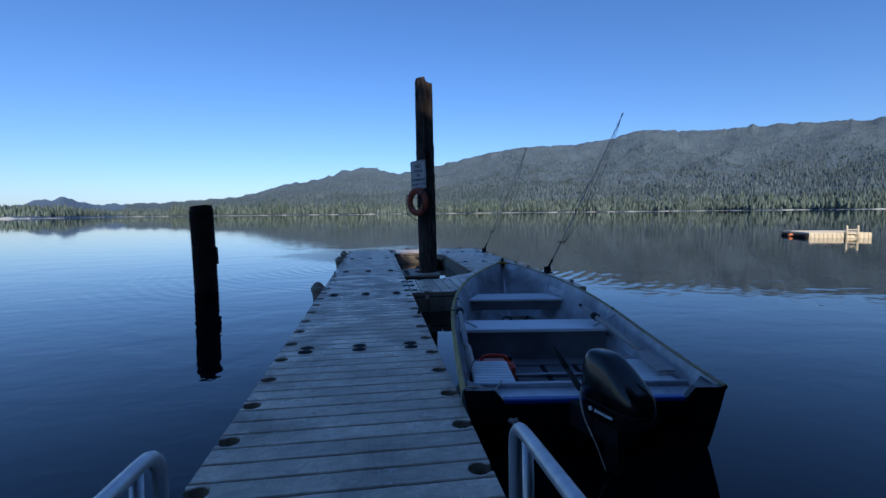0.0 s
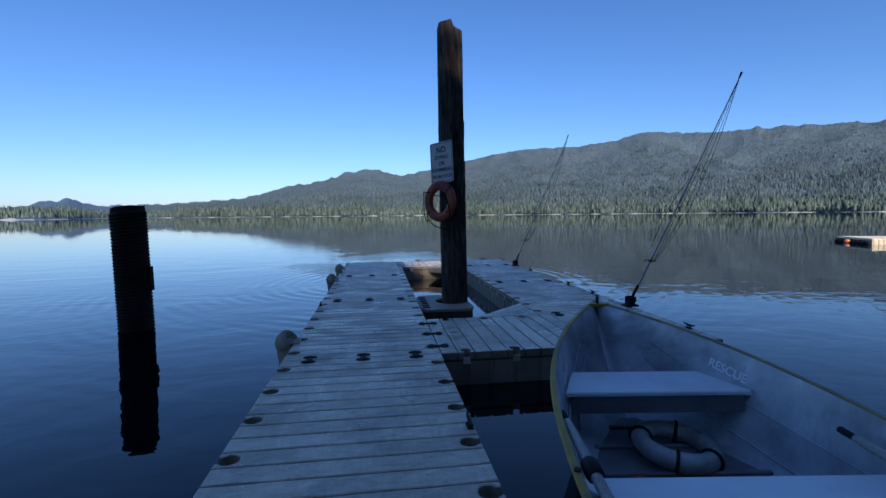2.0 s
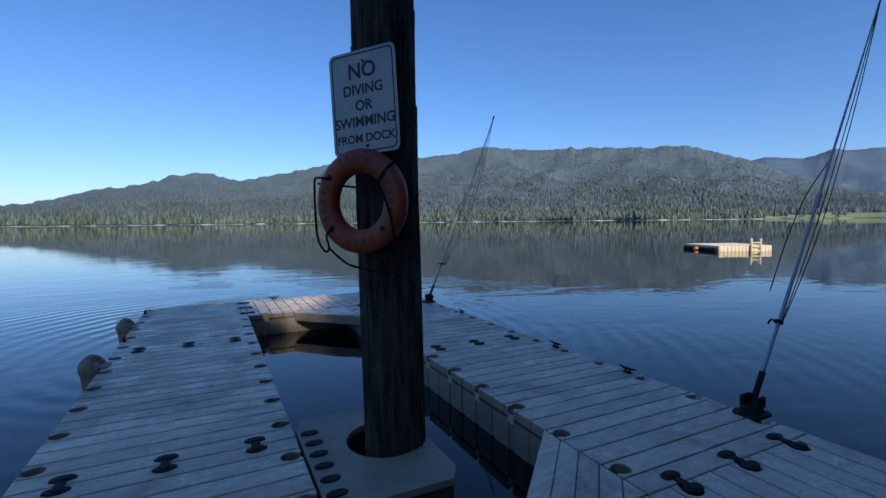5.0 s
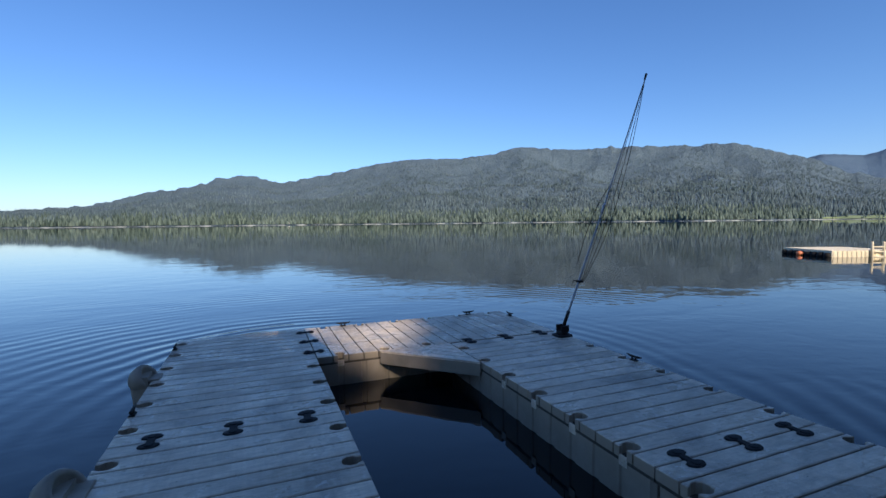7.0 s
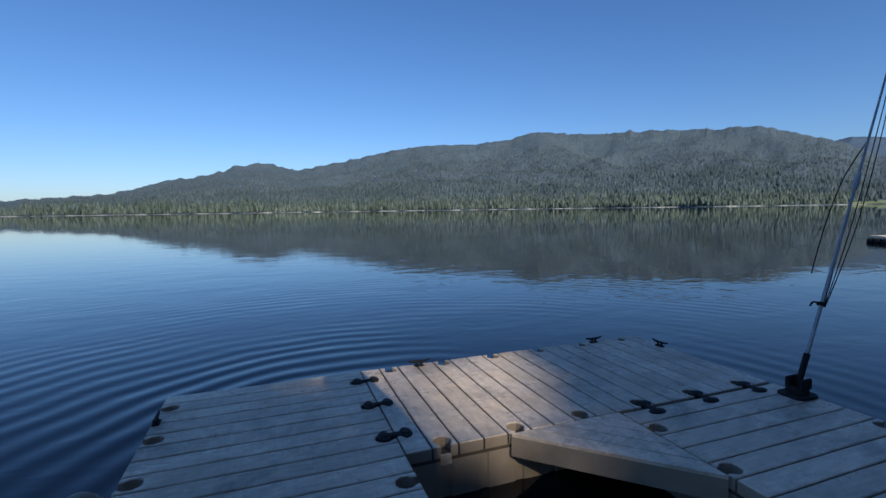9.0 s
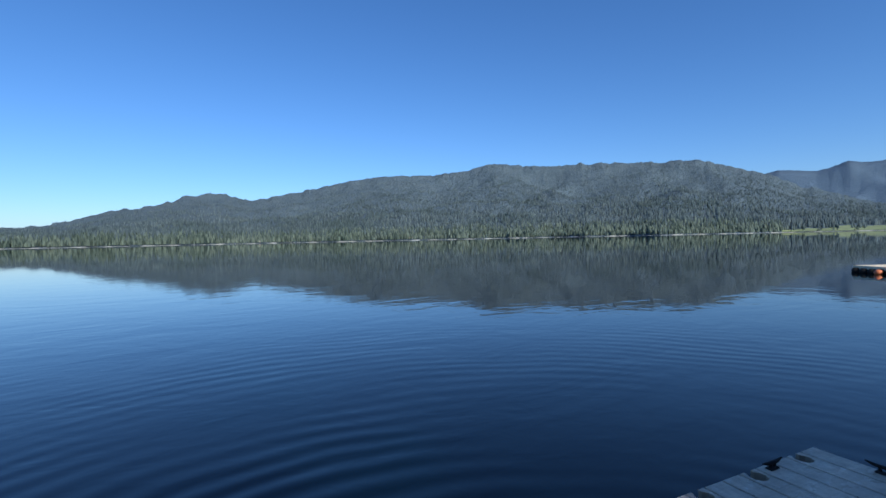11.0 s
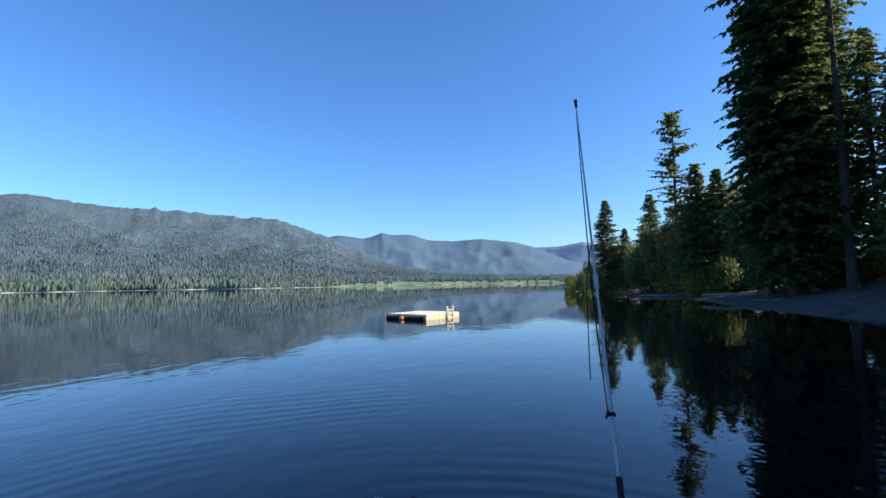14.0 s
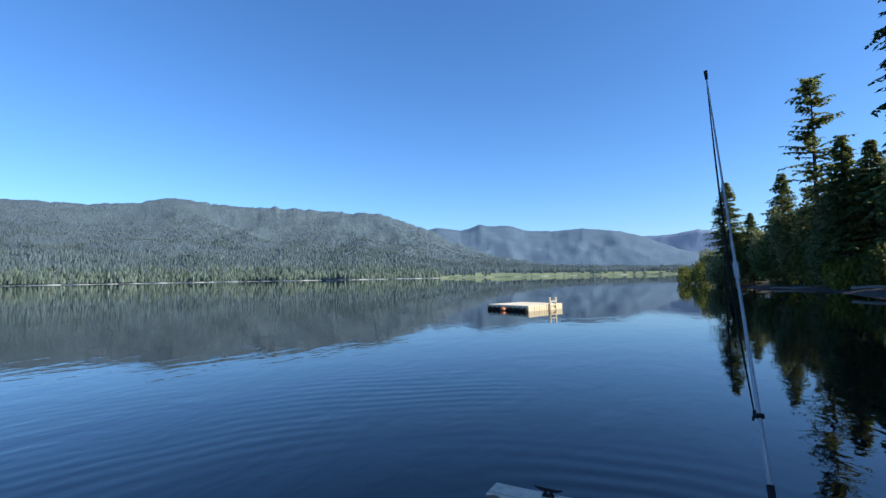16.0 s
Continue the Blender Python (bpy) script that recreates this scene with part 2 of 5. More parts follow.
def lake():
    m, t, b = material("lake_water", (0.0003, 0.0030, 0.0060), 0.02, 0, 0.8)
    b.inputs["IOR"].default_value = 1.333
    pos = t.nodes.new("ShaderNodeNewGeometry").outputs["Position"]
    # ring ripples spreading from the floating dock
    sub = t.nodes.new("ShaderNodeVectorMath")
    sub.operation = "SUBTRACT"
    sub.inputs[1].default_value = (1.0, 12.6, 0)
    t.links.new(pos, sub.inputs[0])
    wv = node(t, "ShaderNodeTexWave", Scale=0.95, Distortion=7.0, Detail=2.5)
    wv.inputs["Detail Scale"].default_value = 0.35
    wv.wave_type, wv.rings_direction = "RINGS", "Z"
    t.links.new(sub.outputs[0], wv.inputs["Vector"])
    length = t.nodes.new("ShaderNodeVectorMath")
    length.operation = "LENGTH"
    t.links.new(sub.outputs[0], length.inputs[0])
    near = scale_fac(t, length.outputs["Value"], 2.5, 10.0, 1.0, 0.0)
    patch = scale_fac(t, noise_tex(t, coords(t, (0.12, 0.12, 0.12), True), 1.0, 2), 0.42, 0.62)
    mul = t.nodes.new("ShaderNodeMath")
    mul.operation = "MULTIPLY"
    # the basin between the dock arms lies sheltered
    xyz = t.nodes.new("ShaderNodeSeparateXYZ")
    t.links.new(pos, xyz.inputs[0])
    open_water = scale_fac(t, xyz.outputs["Y"], 12.6, 14.2)
    for axis_side in (scale_fac(t, xyz.outputs["X"], -0.2, -0.9), scale_fac(t, xyz.outputs["X"], 3.0, 4.2)):
        top = t.nodes.new("ShaderNodeMath")
        top.operation = "MAXIMUM"
        t.links.new(open_water, top.inputs[0])
        t.links.new(axis_side, top.inputs[1])
        open_water = top.outputs[0]
    sheltered = t.nodes.new("ShaderNodeMath")
    sheltered.operation = "MULTIPLY"
    t.links.new(near, sheltered.inputs[0])
    t.links.new(open_water, sheltered.inputs[1])
    t.links.new(sheltered.outputs[0], mul.inputs[0])
    t.links.new(patch, mul.inputs[1])
    mul2 = t.nodes.new("ShaderNodeMath")
    mul2.operation = "MULTIPLY"
    t.links.new(mul.outputs[0], mul2.inputs[0])
    t.links.new(wv.outputs["Fac"], mul2.inputs[1])
    # calmer away from the dock
    calm = scale_fac(t, length.outputs["Value"], 6.0, 45.0, 1.0, 0.22)
    gentle = t.nodes.new("ShaderNodeMath")
    gentle.operation = "MULTIPLY"
    t.links.new(calm, gentle.inputs[0])
    t.links.new(scale_fac(t, open_water, 0.0, 1.0, 0.4, 1.0), gentle.inputs[1])
    n1 = bump(t, b, noise_tex(t, coords(t, (0.9, 1.5, 1), True), 0.55, 3, 0.45, 0.8), 1.0, 0.009)
    t.links.new(gentle.outputs[0], n1.node.inputs["Strength"])
    n2 = bump(t, b, noise_tex(t, coords(t, (1.0, 1.3, 1), True), 2.6, 2, 0.5, 0.5), 1.0, 0.0026, n1)
    t.links.new(gentle.outputs[0], n2.node.inputs["Strength"])
    bump(t, b, mul2.outputs[0], 1.0, 0.010, n2)
    return m


# haze over the hills is put into the ground colour as extra blue
M_FAR_HAZE = far_ground("haze_blue_forest_floor", (0.096, 0.140, 0.176), (0.120, 0.170, 0.204), (0.146, 0.198, 0.224))
# farther ranges carry their haze as bluer, then paler, base colours
M_HAZE_RANGE = far_ground("haze_blue_range", (0.088, 0.136, 0.198), (0.100, 0.152, 0.216), (0.112, 0.166, 0.230), 0.006, 10.0)
M_HAZE_REMOTE = far_ground("remote_range", (0.13, 0.185, 0.28), (0.14, 0.20, 0.30), (0.15, 0.21, 0.31), 0.006, 6.0)
M_MEADOW = mottled("meadow_grass", (0.12, 0.16, 0.07), (0.20, 0.25, 0.12), 0.9, 0.02, 0.2, 0.3, stain=(0.09, 0.13, 0.06))
M_LAKE = lake()


# ---- builders ----
def part(name, bm, mat, parent=None, label="", smooth=False):
    """Links a bmesh as one mesh object under a thing or a part."""
    me = bpy.data.meshes.new(name)
    bm.to_mesh(me)
    bm.free()
    return link_mesh(name, me, mat, parent, label, smooth)


def link_mesh(name, me, mat, parent=None, label="", smooth=False):
    if mat and not me.materials:
        me.materials.append(mat)
    if smooth:
        me.polygons.foreach_set("use_smooth", [True] * len(me.polygons))
    ob = new(name, me)
    if parent:
        ob.parent = parent
    if label:
        ob["label"] = label
    return ob


def thing(name, m, label, category, group="", kind=""):
    ob = new(name)
    ob.matrix_world = m
    return tagged(ob, label, category, group, kind)


def prism(bm, outline, z0, z1, chamfer=0.0):
    """An upright prism over a plan outline, with a small chamfer round its top."""
    n = len(outline)
    low = [bm.verts.new((x, y, z0)) for x, y in outline]
    rings = [low, [bm.verts.new((x, y, z1 - chamfer)) for x, y in outline]]
    if chamfer:
        cx, cy = sum(p[0] for p in outline) / n, sum(p[1] for p in outline) / n
        top = []
        for i, (x, y) in enumerate(outline):
            a, b = Vector(outline[i - 1]), Vector(outline[(i + 1) % n])
            d = (b - a).normalized()
            top.append(bm.verts.new((x - d.y * chamfer, y + d.x * chamfer, z1)))
        rings.append(top)
    for r0, r1 in zip(rings, rings[1:]):
        for i in range(n):
            j = (i + 1) % n
            bm.faces.new((r0[i], r0[j], r1[j], r1[i]))
    bm.faces.new(rings[-1])
    bm.faces.new(low[::-1])
    return bm


def slab(bm, x0, x1, y0, y1, z0, z1, chamfer=0.004):
    return prism(bm, [(x0, y0), (x1, y0), (x1, y1), (x0, y1)], z0, z1, chamfer)


def sweep(bm, pts, radius, n=8, closed=False):
    """A tube along points; radius may be a list."""
    pts = [Vector(p) for p in pts]
    k = len(pts)
    rings = []
    side = None
    for i, p in enumerate(pts):
        if closed:
            d = pts[(i + 1) % k] - pts[i - 1]
        else:
            d = pts[min(i + 1, k - 1)] - pts[max(i - 1, 0)]
        d.normalize()
        if side is None:
            side = d.orthogonal().normalized()
        side = (side - d * side.dot(d)).normalized()
        up = d.cross(side)
        r = radius[i] if isinstance(radius, (list, tuple)) else radius
        rings.append([bm.verts.new(p + (side * math.cos(a) + up * math.sin(a)) * r) for a in (2 * math.pi * j / n for j in range(n))])
    for i in range(k if closed else k - 1):
        a, b = rings[i], rings[(i + 1) % k]
        for j in range(n):
            bm.faces.new((a[j], a[(j + 1) % n], b[(j + 1) % n], b[j]))
    if not closed:
        bm.faces.new(rings[0][::-1])
        bm.faces.new(rings[-1])
    return bm


def lathe(bm, profile, n=24, centre=(0, 0), wobble=None):
    """Turns (radius, z) pairs about an upright axis, closed at both ends."""
    rings = []
    for i, (r, z) in enumerate(profile):
        ring = []
        for j in range(n):
            a = 2 * math.pi * j / n
            rr = r + (wobble(a, z) if wobble else 0)
            ring.append(bm.verts.new((centre[0] + rr * math.cos(a), centre[1] + rr * math.sin(a), z)))
        rings.append(ring)
    for a, b in zip(rings, rings[1:]):
        for j in range(n):
            bm.faces.new((a[j], a[(j + 1) % n], b[(j + 1) % n], b[j]))
    bm.faces.new(rings[0][::-1])
    bm.faces.new(rings[-1])
    return bm


def arc(points, steps=6):
    """A smooth line through points."""
    p = [Vector(q) for q in points]
    out = []
    for i in range(len(p) - 1):
        a, b, c, d = p[max(i - 1, 0)], p[i], p[i + 1], p[min(i + 2, len(p) - 1)]
        for s in range(steps):
            t = s / steps
            out.append(0.5 * (2 * b + (c - a) * t + (2 * a - 5 * b + 4 * c - d) * t * t + (3 * b - a - 3 * c + d) * t ** 3))
    return out + [p[-1]]


def lettering(name, text, size, mat, parent, m, label=""):
    cu = bpy.data.curves.new(name, "FONT")
    cu.body, cu.size, cu.align_x, cu.align_y, cu.extrude, cu.offset = text, size, "CENTER", "CENTER", 0.0006, size * 0.025
    tmp = new("tmp", cu)
    me = bpy.data.meshes.new_from_object(tmp.evaluated_get(bpy.context.evaluated_depsgraph_get()))
    bpy.data.objects.remove(tmp)
    ob = link_mesh(name, me, mat, parent, label)
    ob.matrix_local = m
    return ob


def soft_noise(x, y, z=0.0):
    return noise.noise(Vector((x, y, z)))


# ---- setting: lake, far shore, near shore ----
def build_lake():
    bm = bmesh.new()
    rings = []
    for r in (3, 12, 40, 120, 400, 1200, 4900):
        rings.append([bm.verts.new((2 + r * math.cos(a), 6 + r * math.sin(a), WATER)) for a in (2 * math.pi * i / 64 for i in range(64))])
    bm.faces.new(rings[0])
    for a, b in zip(rings, rings[1:]):
        for j in range(64):
            bm.faces.new((a[j], b[j], b[(j + 1) % 64], a[(j + 1) % 64]))
    tagged(part("water", bm, M_LAKE), "calm dark blue lake water mirroring hills and sky", "lake", kind="structure")


# bearing east of north in degrees and elevation of the skyline's crests
CREST = [(-75, 0.6), (-40, 0.6), (-35, 0.9), (-31, 1.85), (-28.6, 1.1), (-23, 1.3), (-15.5, 2.0), (-9.4, 3.6), (-6, 4.25), (-3.5, 5.2), (-0.4, 5.5), (2.9, 4.7), (8, 5.85), (13, 6.9),
         (17.3, 7.65), (24, 7.75), (27.5, 8.1), (31.1, 8.9), (38, 8.3), (43.7, 8.35), (49, 8.0), (53.6, 7.9), (59.7, 5.9), (63, 4.3), (68, 2.5), (75, 1.3), (85, 0.9), (125, 0.7)]
RANGE_AZ, RANGE_EL = (50, 58.7, 61, 64, 65.6, 66.3, 67.2, 69.7, 72, 75.4, 78.4, 82.7, 85, 88.7, 92, 100, 125), (4.8, 5.7, 6.15, 5.75, 6.2, 6.5, 6.2, 6.22, 5.5, 5.35, 5.55, 5.0, 4.3, 2.7, 1.7, 0.9, 0.6)
REMOTE_AZ, REMOTE_EL = (76, 82, 85, 88, 90.5, 93, 100, 125), (2.0, 3.6, 4.3, 4.35, 4.75, 4.4, 3.4, 1.5)
CREST_AZ, CREST_EL = np.array([c[0] for c in CREST]), np.array([c[1] for c in CREST])
FAR_R = 3400.0


def shore_distance(az):
    base = 1500 + 60 * math.sin(az * 0.21) + 35 * math.sin(az * 0.83 + 1)
    base += 1000 * min(max((az - 52) / 30, 0), 1)
    if az < -27:
        base -= 650 * min((-27 - az) / 4, 1)
    return base


def far_height(az, r):
    rs = shore_distance(az)
    t = (r - rs) / (FAR_R - rs)
    if t <= 0:
        return WATER + 40 * t
    crest = FAR_R * math.tan(radians(float(np.interp(az, CREST_AZ, CREST_EL)))) + min(t, 1) ** 6 * (10 * soft_noise(az * 0.9, 3) - 16 * abs(soft_noise(az * 0.55, 6)) + 6 + 9 * soft_noise(az * 2.1, 1) + 5 * soft_noise(az * 4.7, 9))
    if t > 1:
        return crest * (1 - 0.5 * (t - 1))
    a = radians(az)
    x, y = r * math.sin(a) / 420, r * math.cos(a) / 420
    gully = (abs(soft_noise(x, y, 0)) + 0.5 * abs(soft_noise(2.1 * x, 2.1 * y, 4))) * 0.40 * math.sin(math.pi * min(t, 1)) ** 0.8
    return 1.5 + 10 * min(t * 8, 1) + (crest - 11) * (t ** 1.45) * (1 - gully)


def build_far_hills(name, label, mat, az0, az1):
    azs = np.arange(az0, az1 + 0.01, 0.25)
    rows = []
    verts, faces = [], []
    for az in azs:
        rs = shore_distance(az)
        a = radians(az)
        radii = [rs - 4, rs + 6] + [rs + 6 + (FAR_R - rs - 6) * (k / 40) for k in range(1, 41)] + [3700, 4200]
        rows.append(len(radii))
        for r in radii:
            verts.append((r * math.sin(a), r * math.cos(a), far_height(az, r) if r > rs + 6.5 else (WATER - 0.6 if r < rs else WATER + 1.2)))
    n = rows[0]
    for i in range(len(azs) - 1):
        for k in range(n - 1):
            p = i * n + k
            faces.append((p, p + n, p + n + 1, p + 1))
    me = bpy.data.meshes.new("hills")
    me.from_pydata(verts, [], faces)
    tagged(link_mesh(name, me, mat, smooth=True), label, "hills", kind="structure")


def build_far_range(name, label, mat, az0, base, depth, crest_az, crest_el):
    """A higher, farther range behind the falling end of the hills."""
    verts, faces = [], []
    azs, n = np.arange(az0, 125.01, 0.25), 16
    for az in azs:
        top = (base + depth) * math.tan(radians(float(np.interp(az, crest_az, crest_el))))
        a = radians(az)
        for k in range(n):
            t = k / (n - 2)
            r = base + depth * t
            x, y = r * math.sin(a), r * math.cos(a)
            spur = 1 - 0.5 * (abs(soft_noise(x / 330, y / 330, 7)) + 0.4 * abs(soft_noise(x / 140, y / 140, 3))) * math.sin(math.pi * min(t, 1))
            verts.append((x, y, top * (t ** 1.1) * spur + 6 * t ** 5 * (soft_noise(az * 1.3, 9) + soft_noise(az * 3.7, 2)) if t <= 1 else top * 0.8))
    for i in range(len(azs) - 1):
        for k in range(n - 1):
            p = i * n + k
            faces.append((p, p + n, p + n + 1, p + 1))
    me = bpy.data.meshes.new("range")
    me.from_pydata(verts, [], faces)
    tagged(link_mesh(name, me, mat, smooth=True), label, "mountains", kind="structure")


def build_meadow():
    """Open flats at the head of the lake."""
    bm = bmesh.new()
    prev = None
    for az in np.arange(61, 92.1, 0.5):
        rs, a = shore_distance(az), radians(az)
        deep = (220 + 110 * soft_noise(az * 0.6, 5)) * min(0.25 + (az - 61) / 8, 1)
        q = [bm.verts.new(((rs + d) * math.sin(a), (rs + d) * math.cos(a), max(far_height(az, rs + d), WATER + 1.0) + up)) for d, up in ((4, 0.4), (60, 1.6), (deep * 0.6, 2.0), (deep, -0.5))]
        if prev:
            for k in range(3):
                bm.faces.new((prev[k], q[k], q[k + 1], prev[k + 1]))
        prev = q
    tagged(part("far_meadow", bm, M_MEADOW, smooth=True), "light green meadow flats at the lake's head", "meadow", kind="structure")


def build_far_beach():
    # pale strip of beach along the far waterline
    bm = bmesh.new()
    prev = None
    for az in np.arange(-60, 100, 0.5):
        rs, a = shore_distance(az) - 2, radians(az)
        w = 1.1 + 2.6 * soft_noise(az * 0.9, 8)
        q = [bm.verts.new(((rs + d) * math.sin(a), (rs + d) * math.cos(a), z)) for d, z in ((-2, WATER - 0.2), (2, WATER + 0.05 + 0.2 * max(w, 0)), (9, WATER + max(w, 0.1)))]
        if prev:
            for k in range(2):
                bm.faces.new((prev[k], q[k], q[k + 1], prev[k + 1]))
        prev = q
    tagged(part("far_beach", bm, M_SHORE), "pale thin beach along the far waterline", "beach", kind="structure")


def build_far_forest(name, label, mat, count, near, seed):
    rng = np.random.default_rng(seed)
    v, f = [], []
    for i in range(count):
        az = rng.uniform(-58, 98)
        rs = shore_distance(az)
        if near and az > 61 and rng.random() < 0.5:
            continue
        t = 0.004 + 0.12 * rng.random() ** 1.4 if near else 0.05 + 0.95 * rng.random() ** 0.9
        if 61 < az < 92 and (t * (FAR_R - rs) < (220 + 110 * soft_noise(az * 0.6, 5)) * min(0.25 + (az - 61) / 8, 1)) and soft_noise(az * 1.9, t * 9, 3) < 0.25:
            continue
        if not near and az < -26 and t > 0.12:
            continue
        r = rs + t * (FAR_R - rs)
        a = radians(az)
        x, y, z = r * math.sin(a), r * math.cos(a), far_height(az, r)
        tall = rng.uniform(12, 30) * (1 - 0.7 * t) * (1.0 + 0.35 * soft_noise(x / 120, y / 120, 2)) * (0.75 if t < 0.02 else 1.0) * (0.5 if az < -22 or (near and az > 61) else 1.0)
        w = tall * rng.uniform(0.13, 0.23)
        b, spin = len(v), rng.random() * 6
        blunt = rng.random() < (0.35 if t < 0.1 else 0.1)
        for zz, ww in ((0.08, 1.0), (0.5, 0.95 if blunt else 0.62)):
            for k in range(5):
                ang = spin + k * 1.2566
                v.append((x + w * ww * math.cos(ang), y + w * ww * math.sin(ang), z + tall * zz * (0.7 if blunt else 1)))
        v.append((x, y, z + tall * (0.8 if blunt else 1)))
        for k in range(5):
            k2 = (k + 1) % 5
            f += [(b + k, b + k2, b + 5 + k2, b + 5 + k), (b + 5 + k, b + 5 + k2, b + 10)]
    me = bpy.data.meshes.new(name)
    me.from_pydata(v, [], f)
    tagged(link_mesh(name, me, mat, smooth=True), label, "forest", kind="stuff")


def near_shore_y(x):
    """Waterline of the near shore, south of the lake."""
    return float(np.interp(x, (-80, -10, 6, 14, 22, 30, 38, 46, 60, 68, 90, 126, 160), (-22, -13, -12, -6, -1.5, 0.9, 0.9, 1.2, 2.2, 6.5, 10.5, 15.5, -30)))


def near_height(x, y):
    d = near_shore_y(x) - y
    if d < 0:
        return WATER + 0.16 * d
    return WATER + 0.16 * min(d, 7) + 0.26 * max(min(d - 7, 5), 0) + 0.04 * max(d - 12, 0) + 0.04 * soft_noise(x * 0.5, y * 0.5) * min(d, 1)


def build_near_shore():
    bm = bmesh.new()
    grid = []
    xs = list(np.arange(-80, -10, 5)) + list(np.arange(-10, 70, 1.0)) + list(np.arange(70, 161, 3.0))
    ds = [-14, -6, -3, -1.5, -0.7, -0.2, 0.2, 0.7, 1.4, 2.2, 3.2, 4.5, 6, 7.5, 9, 10.5, 12, 15, 20, 30, 50, 80]
    for x in xs:
        ys = near_shore_y(x) + 0.3 * soft_noise(x * 0.25, 2)
        grid.append([bm.verts.new((x, ys - d, near_height(x, ys - d))) for d in ds])
    for a, b in zip(grid, grid[1:]):
        for k in range(len(ds) - 1):
            bm.faces.new((a[k], a[k + 1], b[k + 1], b[k]))
    tagged(part("ground", bm, M_BEACH, smooth=True), "grey pebble beach sloping up to the woods", "beach", kind="structure")


def conifer_mesh(tall, reach, seed, spacing=0.6, sprays=8, bare=0.08, thin=0.0, size=0.55, droop=0.35, power=0.75, ragged=0.6, fan=1.1, girth=1.0, whorl=5):
    """Crown of many drooping sprays on whorled limbs, and the limbs themselves."""
    rng = random.Random(seed)
    v, f = [], []
    wood = bmesh.new()
    bend = rng.uniform(-0.02, 0.02)
    sweep(wood, [(bend * z * z / tall, 0, z) for z in (-0.6, 0, tall * 0.3, tall * 0.65, tall)], [girth * r for r in (tall * 0.014 + 0.06, tall * 0.012 + 0.05, tall * 0.009 + 0.03, tall * 0.005 + 0.02, 0.015)], 8)
    z = tall * bare
    while z < tall * 0.99:
        h = (z - tall * bare) / (tall * (1 - bare))
        length = reach * ((1 - h) ** power) * (0.55 + 0.45 * min(h / 0.12, 1)) * rng.uniform(0.75, 1.15) + 0.2
        for k in range(rng.choice((whorl - 1, whorl, whorl + 1))):
            if rng.random() < thin:
                continue
            a = rng.random() * 6.283
            ln = length * rng.uniform(ragged, 1.12) * (1 + 0.16 * (fan - 1.1) * soft_noise(math.cos(a) * 1.6 + seed, math.sin(a) * 1.6, z * 0.55))
            rise = rng.uniform(-0.1, 0.25) + 0.35 * h
            ca, sa = math.cos(a), math.sin(a)

            def at(s):
                return (bend * z * z / tall + ca * ln * s, sa * ln * s, z + ln * (rise * s - droop * s * s))

            if ln > 0.8:
                sweep(wood, [at(0), at(0.5), at(0.92)], [0.02 + 0.012 * ln, 0.012 + 0.006 * ln, 0.006], 4)
            num = max(3, int(sprays * ln / reach + 2))
            for i in range(num):
                s = 0.18 + 0.86 * (i + rng.random()) / num
                px, py, pz = at(s)
                w = size * rng.uniform(0.6, 1.25) * (0.7 + 0.5 * (1 - abs(2 * s - 1)))
                turn = a + rng.uniform(-fan, fan)
                ct, st = math.cos(turn), math.sin(turn)
                dz = -w * rng.uniform(0.25 - 0.25 * (fan - 1.1), 0.9)
                hw = w * rng.uniform(0.28, 0.45)
                lift = rng.uniform(-0.2, 0.2) * w
                b = len(v)
                v += [(px - ct * 0.2 * w, py - st * 0.2 * w, pz + 0.06), (px + ct * w * 0.45 - st * hw, py + st * w * 0.45 + ct * hw, pz + dz * 0.35 + lift),
                      (px + ct * w, py + st * w, pz + dz), (px + ct * w * 0.45 + st * hw, py + st * w * 0.45 - ct * hw, pz + dz * 0.35 - lift)]
                f += [(b, b + 1, b + 2), (b, b + 2, b + 3)]
        z += spacing * rng.uniform(0.7, 1.3) * (0.6 + 0.5 * (1 - h))
    crown = bpy.data.meshes.new("crown")
    crown.from_pydata(v, [], f)
    trunk = bpy.data.meshes.new("trunk")
    wood.to_mesh(trunk)
    wood.free()
    return trunk, crown


def conifer(label, x, y, meshes, mat, turn=0.0, size=1.0, group=""):
    ob = thing("conifer_tree", pose(x, y, near_height(x, y), 0, 0, turn), label, "tree", group)
    ob.scale = (size, size, size)
    link_mesh("trunk", meshes[0], M_BARK, ob)
    link_mesh("crown", meshes[1], mat, ob)
    return ob


